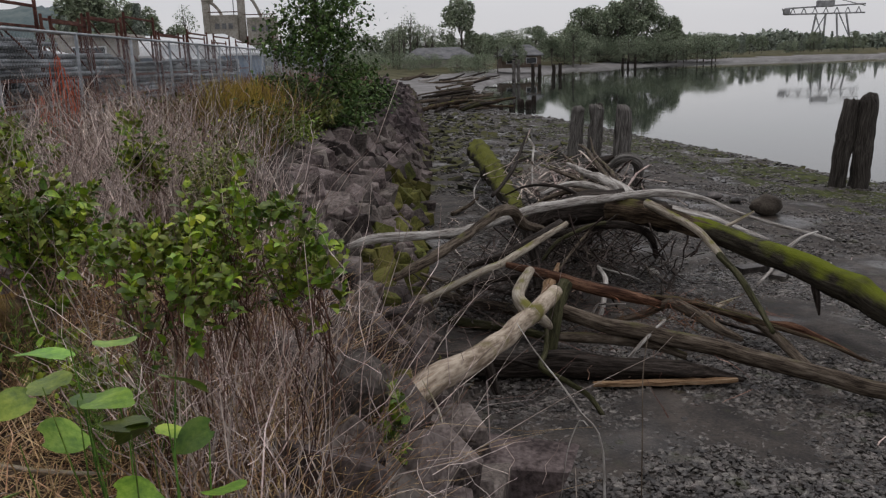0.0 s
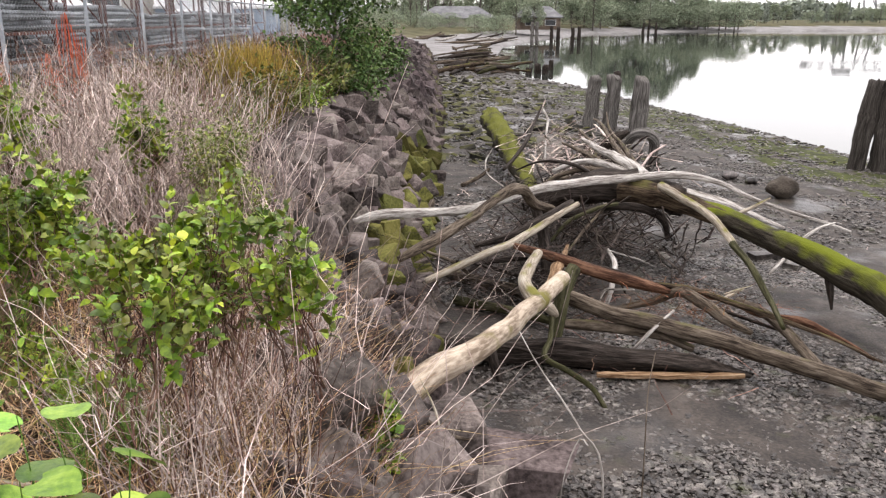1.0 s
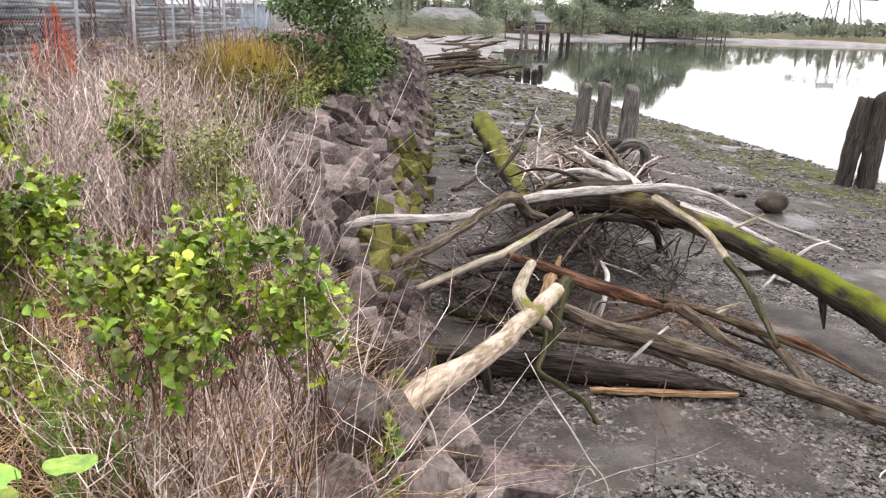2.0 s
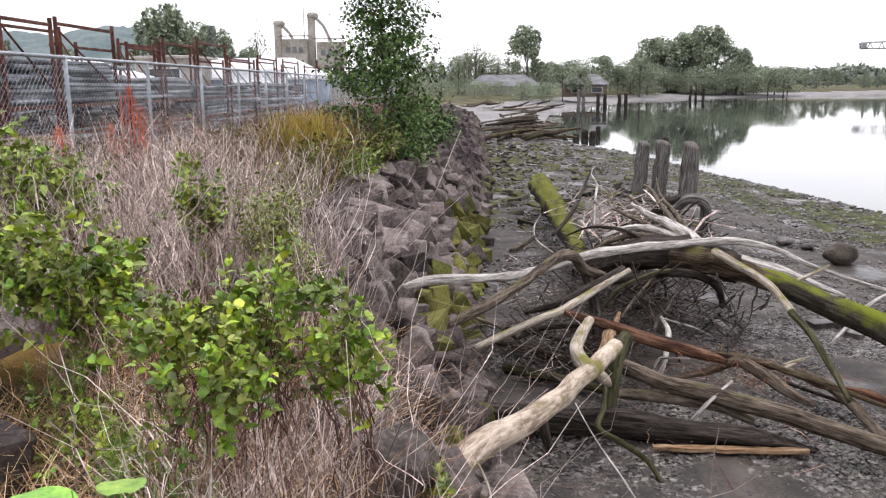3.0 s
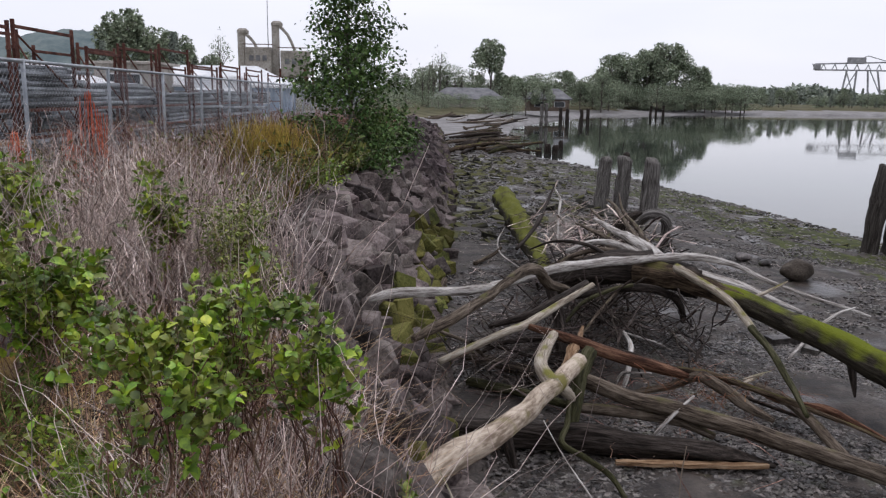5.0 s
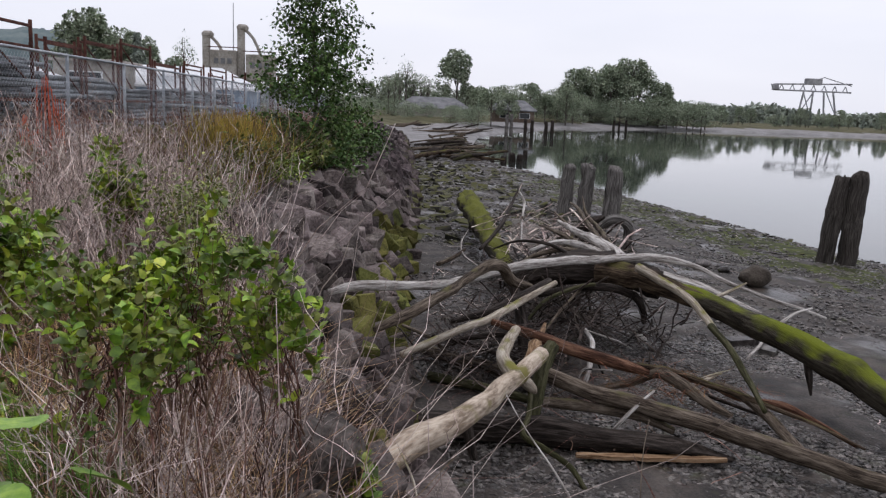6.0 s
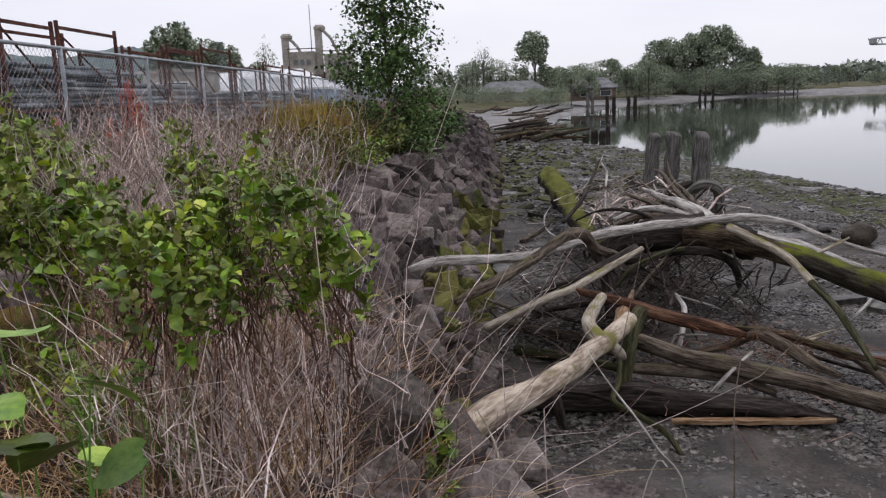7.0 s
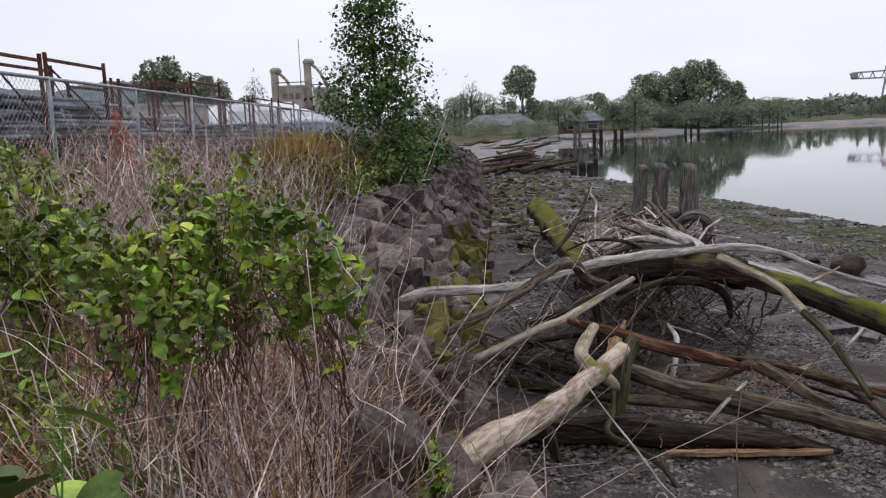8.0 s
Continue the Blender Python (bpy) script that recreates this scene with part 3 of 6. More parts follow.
fallen_tree()
pale_log()
wood("driftwood_branch", [(0.68, 7.65, 0.86), (0.93, 7.9, 0.92), (1.25, 8.3, 0.99), (1.58, 8.9, 1.05), (1.86, 9.3, 1.12), (2.02, 9.5, 1.07), (2.17, 9.7, 0.86), (2.42, 9.9, 0.76)], [0.04, 0.065, 0.06, 0.06, 0.07, 0.075, 0.08, 0.06], M_GREY, "grey knuckled branch lying over the pile", "branch", 12, 0.05, 0.14, 0.1)
wood("log", [(1.98, 7.3, 0.0), (2.02, 7.45, 0.22), (2.12, 7.7, 0.4), (2.22, 7.95, 0.55), (2.29, 8.05, 0.63)], [0.072, 0.076, 0.084, 0.092, 0.080], M_GREENB, "greenish grey stub of a log in the pile", seg=14)
wood("log", [(2.25, 9.0, 0.1), (2.26, 9.4, 0.5), (2.21, 9.8, 0.8)], [0.08, 0.08, 0.07], M_DARK, "dark log leaning under the branches")
wood("splinter", [(2.01, 7.9, 0.45), (2.23, 8.5, 0.5), (2.49, 9.3, 0.5)], [0.05, 0.055, 0.02], M_TAN, "tan splintered length of wood", "driftwood", 7, 0.05, 0.2, flat=0.5)
wood("driftwood_branch", [(0.92, 8.25, 0.45), (1.26, 8.4, 0.57), (1.61, 8.6, 0.65), (1.86, 8.85, 0.67), (2.32, 9.5, 0.73), (2.71, 9.9, 0.81)], [0.04, 0.047, 0.045, 0.05, 0.05, 0.04], M_PALE, "pale barkless branch with a cut tip", "branch", 10, 0.05)
wood("driftwood_branch", [(1.45, 9.0, 0.58), (1.91, 9.2, 0.66), (2.26, 9.5, 0.75), (2.64, 9.9, 0.83)], [0.03, 0.05, 0.055, 0.05], M_DARK, "dark wet branch in the pile", "branch", 9, 0.05)
wood("driftwood_branch", [(1.3, 9.4, 0.1), (1.6, 9.3, 0.3), (1.95, 9.1, 0.42), (2.35, 8.9, 0.5)], [0.03, 0.035, 0.04, 0.03], M_DARK, "dark thin branch under the pile", "branch", 8, 0.05)
wood("red_brown_log", [(1.83, 8.75, 0.65), (2.31, 8.65, 0.52), (2.75, 8.5, 0.41), (3.12, 8.35, 0.34), (3.3, 8.27, 0.3)], [0.038, 0.079, 0.079, 0.060, 0.030], M_RED, "red-brown rotting log with a broken end", seg=14, rough=0.14, groove=0.16)
wood("driftwood_branch", [(3.08, 8.4, 0.35), (3.52, 8.2, 0.34), (3.82, 7.9, 0.3), (4.13, 7.6, 0.25), (4.41, 7.3, 0.2), (4.7, 7.0, 0.1)], [0.026, 0.033, 0.035, 0.030, 0.018, 0.012], M_BUTT, "rust-brown splintered branch over other logs", "branch", 9, 0.05, 0.2, 0.16)
wood("driftwood_branch", [(2.78, 8.36, 0.1), (3.16, 8.35, 0.19), (3.37, 8.25, 0.32), (3.5, 8.0, 0.3), (3.64, 7.75, 0.22), (3.84, 7.6, 0.14)], [0.032, 0.047, 0.061, 0.071, 0.061, 0.029], M_GREY, "elbowed grey-green branch on the gravel", "branch", 14)
wood("log", [(2.17, 7.8, 0.44), (2.56, 7.55, 0.36), (2.95, 7.4, 0.31), (3.44, 7.1, 0.24), (3.99, 6.7, 0.17), (4.5, 6.35, 0.11), (5.2, 5.9, 0.07)], [0.081, 0.083, 0.087, 0.090, 0.090, 0.085, 0.076], M_GREY, "long smooth grey log lying on the beach", seg=18, rough=0.06)
wood("log", [(2.05, 7.65, 0.26), (2.56, 7.55, 0.23), (2.95, 7.42, 0.2), (3.2, 7.3, 0.12)], [0.053, 0.056, 0.050, 0.040], M_GREY, "slim grey log beside the long one")
wood("rotten_log", [(0.6, 7.55, 0.09), (1.2, 7.4, 0.12), (2.03, 7.25, 0.13), (2.56, 7.15, 0.11), (3.12, 7.05, 0.09), (3.57, 6.95, 0.03)], [0.097, 0.110, 0.127, 0.115, 0.086, 0.018], M_DARK, "thick black-brown furrowed log sunk in mud", seg=22, step=0.05, rough=0.14, groove=0.24)
wood("mossy_stick", [(1.99, 7.43, 0.5), (1.91, 7.06, 0.35), (1.82, 6.79, 0.3), (1.99, 6.69, 0.22), (2.16, 6.61, 0.12), (2.24, 6.47, 0.01)], [0.026, 0.027, 0.03, 0.028, 0.026, 0.022], M_GREENB, "crooked green mossy stick", "branch", 10, 0.04)
wood("driftwood_twig", [(1.84, 6.81, 0.28), (1.67, 6.94, 0.3), (1.44, 7.05, 0.3)], [0.022, 0.02, 0.012], M_DARK, "short dark broken twig", "branch", 7, 0.05)
wood("rotten_stub", [(1.42, 7.05, 0.25), (1.46, 6.98, 0.1), (1.5, 6.94, -0.02)], [0.05, 0.045, 0.03], M_DARK, "dark rotten stub under the log", "driftwood", 8, 0.05, 0.2)
wood("cut_log", [(1.23, 8.75, 0.08), (1.61, 8.5, 0.09), (1.95, 8.2, 0.1), (2.1, 8.05, 0.1)], [0.058, 0.058, 0.053, 0.045], M_GREENB, "dark green log with a sawn end")
wood("log", [(1.17, 9.6, 0.11), (1.51, 9.2, 0.13), (1.89, 8.9, 0.12), (2.2, 8.5, 0.1)], [0.068, 0.075, 0.075, 0.060], M_GREY, "grey-green log half under the pile")
wood("white_stick", [(2.95, 9.41, 0.42), (2.96, 9.12, 0.34), (2.83, 8.7, 0.18), (2.75, 8.6, 0.03)], [0.022, 0.033, 0.033, 0.03], M_SILVER, "bleached white stick standing on end", "stick", 9, 0.04)
wood("white_stick", [(2.69, 8.62, 0.09), (2.76, 8.66, 0.2), (2.88, 8.7, 0.19), (3.1, 8.8, 0.15)], [0.012, 0.018, 0.015, 0.01], M_SILVER, "bent white bleached twig", "stick", 7, 0.04)
wood("white_stick", [(2.97, 9.4, 0.4), (3.4, 9.6, 0.22), (3.6, 9.7, 0.1)], [0.012, 0.014, 0.01], M_SILVER, "straight white bleached stick", "stick", 7, 0.06)
wood("driftwood_stick", [(2.67, 7.3, 0.12), (2.86, 7.35, 0.3), (3.06, 7.46, 0.42)], [0.017, 0.022, 0.012], M_SILVER, "grey stick laid across the logs", "stick", 7, 0.04)
wood("brown_log", [(3.98, 8.3, 0.2), (4.07, 8.0, 0.2), (4.14, 7.6, 0.16), (4.14, 7.0, 0.1), (4.13, 6.8, 0.07)], [0.045, 0.058, 0.059, 0.055, 0.045], M_GREY, "brown log stripped of its bark", rough=0.12)
wood("driftwood_branch", [(3.75, 8.65, 0.12), (3.89, 8.45, 0.16), (4.11, 8.0, 0.17), (4.36, 7.67, 0.2), (4.58, 7.43, 0.12), (4.75, 7.2, 0.04)], [0.03, 0.035, 0.04, 0.04, 0.035, 0.02], M_RED, "brown branch lying over a log", "branch", 8, 0.05, 0.18)
wood("wood_chip", [(4.05, 8.79, 0.03), (4.2, 8.9, 0.06), (4.36, 9.02, 0.06)], [0.03, 0.045, 0.012], M_PALE, "pale splintered chip of wood", "driftwood", 6, 0.05, 0.25, flat=0.3)
wood("wood_chip", [(4.1, 8.9, 0.05), (4.25, 8.92, 0.09), (4.42, 8.96, 0.12)], [0.02, 0.03, 0.01], M_PALE, "pale splintered chip of wood", "driftwood", 6, 0.05, 0.25, flat=0.3)
wood("mossy_beam", [(2.74, 19.9, 0.55), (2.72, 19.2, 0.7), (2.68, 17.4, 0.58), (2.65, 15.3, 0.5), (2.62, 13.3, 0.42), (2.64, 11.8, 0.3)], [0.170, 0.255, 0.272, 0.238, 0.178, 0.136], M_BEAM, "half-buried timber covered in yellow-green moss", "log", 18, 0.1, 0.18, 0.14, 0.85)
wood("root_loop", [(4.7, 16.3, 0.05), (4.87, 16.3, 0.3), (5.02, 16.3, 0.55), (5.16, 16.1, 0.74), (5.41, 16.1, 0.7), (5.55, 16.23, 0.45), (5.5, 16.4, 0.0)], [0.13, 0.13, 0.12, 0.12, 0.13, 0.12, 0.1], M_PILE, "dark arched root with a bleached top", "driftwood", 12, 0.06, 0.14)
wood("root_stump", [(4.3, 15.6, 0.0), (4.4, 15.5, 0.4), (4.5, 15.3, 0.75), (4.75, 15.2, 0.9)], [0.3, 0.24, 0.18, 0.05], M_DARK, "dark root stump in the pile", "driftwood", 12, 0.08, 0.3, 0.2)
wood("driftwood_branch", [(3.21, 15.5, 1.33), (3.01, 15.0, 1.11), (2.68, 14.0, 0.85), (2.26, 13.2, 0.6)], [0.02, 0.035, 0.04, 0.03], M_DARK, "forked dark branch sticking up", "branch", 8, 0.08)
wood("driftwood_branch", [(3.21, 15.48, 1.3), (3.27, 15.2, 1.13), (3.18, 14.8, 0.9), (3.1, 14.4, 0.5)], [0.02, 0.025, 0.025, 0.02], M_SILVER, "thin grey branch sticking up", "branch", 7, 0.08)
wood("driftwood_branch", [(1.73, 14.71, 0.05), (2.06, 15.11, 0.12), (2.26, 15.33, 0.22)], [0.045, 0.04, 0.03], M_GREY, "grey branch on the mud", "branch", 8, 0.08)
wood("driftwood_branch", [(2.5, 13.9, 0.1), (2.23, 15.06, 0.15), (2.23, 15.65, 0.3), (2.46, 16.54, 0.42)], [0.015, 0.02, 0.02, 0.01], M_SILVER, "thin curved grey branch", "branch", 6, 0.08)
wood("rotten_stub", [(1.14, 12.63, 0.24), (1.0, 12.16, 0.06), (0.98, 12.1, 0.0)], [0.05, 0.055, 0.05], M_GREY, "short broken branch stub", "driftwood", 9, 0.06)

wood("driftwood_branch", [(2.35, 9.6, 0.45), (2.6, 9.9, 0.6), (3.0, 10.1, 0.72), (3.25, 10.2, 0.74)], [0.02, 0.028, 0.03, 0.03], M_GREENB, "slim green-grey branch under the trunk", "branch", 8, 0.05)
wood("driftwood_branch", [(2.45, 9.2, 0.42), (2.75, 9.7, 0.55), (3.1, 10.2, 0.7)], [0.014, 0.02, 0.022], M_GREY, "slim grey branch under the trunk", "branch", 7, 0.05)
wood("driftwood_branch", [(2.55, 8.75, 0.46), (3.0, 8.6, 0.36), (3.5, 8.35, 0.22), (3.9, 8.1, 0.12), (4.3, 7.7, 0.06)], [0.02, 0.03, 0.03, 0.025, 0.015], M_DARK, "dark splintered branch along a red log", "branch", 7, 0.05, 0.2)
wood("driftwood_branch", [(1.25, 8.9, 0.45), (1.6, 9.0, 0.35), (1.95, 8.8, 0.3), (2.3, 8.5, 0.28)], [0.018, 0.025, 0.025, 0.02], M_DARK, "thin dark branch in the pile", "branch", 7, 0.05)
wood("driftwood_branch", [(0.95, 8.75, 0.6), (1.25, 9.0, 0.4), (1.45, 9.3, 0.15), (1.5, 9.4, 0.03)], [0.02, 0.025, 0.025, 0.02], M_GREY, "short grey branch propped on stones", "branch", 7, 0.05)
wood("driftwood_branch", [(3.3, 10.9, 0.85), (2.95, 11.4, 1.0), (2.6, 11.9, 0.95), (2.3, 12.1, 0.8)], [0.03, 0.03, 0.022, 0.012], M_DARK, "dark root curling from the trunk", "branch", 7, 0.06)
wood("driftwood_stick", [(4.9, 9.6, 0.03), (5.3, 10.1, 0.06), (5.6, 10.5, 0.05)], [0.02, 0.025, 0.012], M_SILVER, "bleached stick lying on gravel", "stick", 7, 0.06)
wood("driftwood_stick", [(5.6, 9.3, 0.35), (5.75, 9.5, 0.12), (5.85, 9.65, 0.0)], [0.012, 0.02, 0.015], M_SILVER, "bleached stick leaning on gravel", "stick", 7, 0.06)

# sticks and broken twigs heaped under and behind the large logs
rng = np.random.default_rng(11)


def twig_heap(name, centre, spread, count, length, radius, material, label, flatness=0.25, z=(0.03, 0.5)):
    c = np.column_stack([rng.normal(centre[0], spread[0], count), rng.normal(centre[1], spread[1], count), np.zeros(count)])
    c[:, 2] = np.maximum(land(c[:, 0], c[:, 1]), -0.1) + rng.uniform(*z, count)
    a = rng.uniform(0, 2 * math.pi, count)
    d = np.column_stack([np.cos(a), np.sin(a), rng.normal(0, flatness, count)]) * (rng.uniform(0.4, 1, count) * length)[:, None]
    v, f = canes(c - d / 2, c + d / 2, rng.uniform(0, 0.12, count), rng.uniform(0.4, 1, count) * radius, rng, 6, 0.02, 5)
    tagged(build(name, v, f, material, smooth=True), label, "twigs", kind="stuff")


twig_heap("twig_heap", (2.0, 9.3), (0.6, 0.6), 260, 1.0, 0.018, M_DARKTWIG, "heap of brown broken twigs under the logs", 0.15, (0.02, 0.35))
twig_heap("twig_heap", (3.0, 10.3), (0.6, 0.5), 260, 0.9, 0.02, M_DARKTWIG, "tangle of brown roots under the trunk", 0.5, (0.1, 0.6))
twig_heap("root_tangle", (3.6, 14.2), (0.5, 1.1), 170, 1.3, 0.026, M_CANE, "tangle of grey roots and branches", 0.35, (0.05, 1.0))
twig_heap("root_tangle", (3.2, 12.0), (0.45, 0.6), 200, 1.1, 0.024, M_DARKTWIG, "tangle of brown roots beside the trunk", 0.3, (0.1, 0.75))
twig_heap("root_tangle", (4.3, 15.2), (0.45, 0.8), 110, 1.0, 0.035, M_DARKTWIG, "dark tangle of roots at the old posts", 0.4, (0.05, 0.7))
twig_heap("twig_litter", (2.8, 8.3), (0.9, 0.7), 160, 0.5, 0.008, M_TWIG, "thin brown twigs strewn over the logs", 0.2, (0.0, 0.25))
twig_heap("twig_litter", (3.5, 8.1), (0.4, 0.25), 150, 0.35, 0.005, M_RUSTTWIG, "rust-brown twigs and fibres caught on the logs", 0.3, (0.15, 0.4))
twig_heap("twig_heap", (1.7, 9.0), (0.45, 0.35), 120, 0.9, 0.014, M_DARKTWIG, "dark sticks lodged between the logs", 0.2, (0.25, 0.6))
twig_heap("twig_litter", (1.5, 14.5), (0.6, 3.5), 90, 0.5, 0.012, M_CANE, "grey twigs strewn on the mud", 0.1, (0.0, 0.05))
twig_heap("twig_litter", (6.0, 12.0), (2.2, 5.0), 110, 0.4, 0.009, M_CANE, "pale twigs strewn on the gravel", 0.06, (0.0, 0.03))


def plank():
    bm = bmesh.new()
    n = 14
    for k in range(n):
        s = k / (n - 1)
        w, h = 0.036 * (1 - 0.5 * abs(2 * s - 1) ** 3) * (1 + 0.2 * math.sin(k * 2.3)), 0.016
        for dy, dz in ((-w, -h), (w, -h), (w, h), (-w, h)):
            bm.verts.new((1.2 * s, -0.08 * s + dy + 0.006 * math.sin(k * 1.7), dz + 0.004 * math.sin(k * 3.1)))
    bm.verts.ensure_lookup_table()
    q = bm.verts
    for k in range(n - 1):
        for a in range(4):
            bm.faces.new((q[4 * k + a], q[4 * k + (a + 1) % 4], q[4 * k + 4 + (a + 1) % 4], q[4 * k + 4 + a]))
    bm.faces.new((q[3], q[2], q[1], q[0]))
    bm.faces.new(q[4 * n - 4 : 4 * n])
    bmesh.ops.recalc_face_normals(bm, faces=bm.faces)
    bm.verts.index_update()
    v = np.array([p.co[:] for p in bm.verts])
    f = [tuple(p.index for p in k.verts) for k in bm.faces]
    bm.free()
    ob = build("plank", v + (2.29, 6.98, 0.05), f, M_TAN, base=(2.29, 6.98, 0.05), grain=v[:, [1, 2, 0]])
    tagged(ob, "narrow orange-tan split plank on the mud", "plank", "driftwood on the beach")


plank()


# ---- old piles ----
def pile(x, y, top, r, label, lean=(0.0, 0.0), group="old wharf piles", bottom=None, material=M_PILE):
    z0 = (float(land(x, y)) if bottom is None else bottom) - 0.25
    h = top - z0
    v, f, g = tube([(x, y, z0), (x + lean[0] * 0.5, y + lean[1] * 0.5, z0 + h * 0.5), (x + lean[0], y + lean[1], top)], [r * 1.04, r, r * 0.93], 16, max(0.1, h / 14), 0.1, next(SEEDS), 0.16)
    high = v[:, 2] > top - h / 14 * 0.6
    v[high, 2] += rng.uniform(-0.12, 0.05, high.sum())
    return tagged(build("wharf_post", v, f, material, base=(x, y, z0), smooth=True, grain=g), label, "wooden pile", group)


pile(5.84, 23.2, 1.32, 0.185, "weathered grey timber pile with a broken top", (0.12, 0))
pile(6.4, 23.2, 1.32, 0.18, "weathered grey timber pile, split at the top", (0.08, 0))
pile(6.66, 23.7, 1.22, 0.12, "slimmer grey timber pile behind another", (0.06, 0))
pile(7.0, 22.6, 1.3, 0.19, "weathered grey timber pile with a notched top", (0.12, 0))
pile(10.36, 17.6, 1.6, 0.17, "dark leaning timber pile of a bound pair", (0.2, 0), "bound piles at the water", None, M_WETPILE)
pile(10.76, 17.5, 1.66, 0.195, "dark upright timber pile of a bound pair", (0.12, 0), "bound piles at the water", None, M_WETPILE)
for px, py, top in ((20.6, 112, 1.6), (21.6, 112.5, 1.5), (24.3, 116, 1.4), (25.3, 116.5, 1.5), (50.5, 172, 1.6), (51.8, 172.5, 1.3), (53.5, 173, 1.6)):
    pile(px, py, top, 0.24, "dark timber pile standing by the far shore", (0.05, 0), "far piles", -0.6, M_DARK)
pile(15.9, 95, 2.3, 0.19, "pale grey pile cluster at the river bend", (0, 0), "far piles", 0)
pile(15.35, 95, 2.2, 0.18, "pale grey pile cluster at the river bend", (0, 0), "far piles", 0)
for px, py in ((7.3, 48.2), (7.9, 48.0), (8.55, 48.9), (9.0, 48.7), (10.0, 52.5), (6.7, 49.0)):
    pile(px, py, float(rng.uniform(0.0, 0.3)), float(rng.uniform(0.12, 0.2)), "black rotted pile stump in the shallows", (0.03, 0), "rotted pile stumps", -0.4, M_DARK)
pile(12.4, 45.5, -0.05, 0.2, "black rotted pile stump in the shallows", (0.05, 0), "rotted pile stumps", -0.5, M_DARK)

# logs stranded farther along the beach
for k in range(70):
    a, L = rng.normal(0.2, 1.0), rng.uniform(0.8, 4.5)
    cx, cy = rng.uniform(3.2, 6.2), rng.uniform(44, 78)
    cx += (cy - 44) * 0.06
    z = max(float(land(cx, cy)), WATER) + 0.12
    p0, p1 = (cx - math.cos(a) * L / 2, cy - math.sin(a) * L / 2, z), (cx + math.cos(a) * L / 2, cy + math.sin(a) * L / 2, z + rng.uniform(0, 0.5))
    r0 = rng.uniform(0.04, 0.13)
    wood("beached_log", [p0, tuple((np.array(p0) + p1) / 2 + (0, 0, 0.06)), p1], [r0, r0, r0 * 0.6], [M_GREY, M_DARK, M_BUTT, M_GREENB][k % 4], ["weathered grey log stranded on the beach", "dark wet log stranded on the beach", "brown rotted log stranded on the beach", "greenish log stranded on the beach"][k % 4], "log", 8, 0.35, 0.22, 0.18, group="stranded logs")
wood("root_stump", [(3.5, 45.4, 0.0), (3.6, 45.4, 0.3), (4.1, 45.5, 0.45)], [0.4, 0.33, 0.15], M_DARK, "black upturned stump on the beach", "driftwood", 12, 0.15, 0.3)
wood("root_stump", [(4.0, 45.6, 0.2), (4.3, 45.6, 0.75)], [0.12, 0.05], M_DARK, "black broken root standing up", "driftwood", 8, 0.15, 0.3)
for k in range(16):
    cx, cy = rng.uniform(2, 17), rng.uniform(84, 104)
    cx = min(cx, float(shore(cy)) - 1.0)
    a, L = rng.normal(0.2, 0.7), rng.uniform(2.5, 8)
    z = float(land(cx, cy)) + 0.1
    wood("beached_log", [(cx - math.cos(a) * L / 2, cy - math.sin(a) * L / 2, z), (cx, cy, z + 0.1), (cx + math.cos(a) * L / 2, cy + math.sin(a) * L / 2, z + rng.uniform(0, 0.8))], [0.17, 0.16, 0.1], [M_GREY, M_DARK, M_SILVER][k % 3], "grey log stranded at the river bend", "log", 8, 1.0, 0.14, 0.1, group="stranded logs")


# ---- stones ----
def stone(seed, points=15, flat=0.75, bevel=0.06, block=0.0):
    """A convex stone; block: how far it keeps the corners of a split block."""
    r = np.random.default_rng(seed)
    p = r.normal(0, 1, (points, 3))
    p /= np.linalg.norm(p, axis=1)[:, None]
    p *= r.uniform(0.78, 1.08, (points, 1)) * (1.15, 0.9, flat)
    if block:
        c = np.array([(x, y, z) for x in (-1, 1) for y in (-1, 1) for z in (-1, 1)], float) * (1.0, 0.78, 0.62)
        c = c * r.uniform(0.62, 1.05, (8, 3)) + r.normal(0, 0.05, (8, 3))
        p = np.vstack([c, p[:4] * 0.95])
    bm = bmesh.new()
    for q in p:
        bm.verts.new(q)
    bmesh.ops.convex_hull(bm, input=bm.verts)
    loose = [q for q in bm.verts if not q.link_faces]
    bmesh.ops.delete(bm, geom=loose, context="VERTS")
    bmesh.ops.dissolve_limit(bm, angle_limit=0.3, verts=bm.verts, edges=bm.edges)
    if bevel:
        bmesh.ops.bevel(bm, geom=list(bm.edges), offset=bevel, segments=1, affect="EDGES", clamp_overlap=True)
    bmesh.ops.triangulate(bm, faces=bm.faces)
    bm.verts.index_update()
    v = np.array([q.co[:] for q in bm.verts])
    f = [tuple(q.index for q in k.verts) for k in bm.faces]
    bm.free()
    return v, f


STONES = [stone(k, 14, 0.75, 0.045, 1.0) for k in range(18)]
ROUND = [stone(50 + k, 40, 0.7, 0.12) for k in range(4)]
PEBBLES = [stone(80 + k, 10, 0.5, 0) for k in range(8)]


def single_stone(x, y, size, label, material=M_STONE, shape=0, squash=(1, 1, 1), turn=0.0, name="boulder", category="stone", sink=0.3, z=None):
    v, f = (ROUND + STONES)[shape]
    c, s = math.cos(turn), math.sin(turn)
    v = (v * squash * size) @ np.array([[c, s, 0], [-s, c, 0], [0, 0, 1]])
    z = float(land(x, y)) if z is None else z
    base = (x, y, z + size * squash[2] * 0.7 * (1 - sink))
    return tagged(build(name, v + base, f, material, base=base, smooth=shape < 4), label, category)


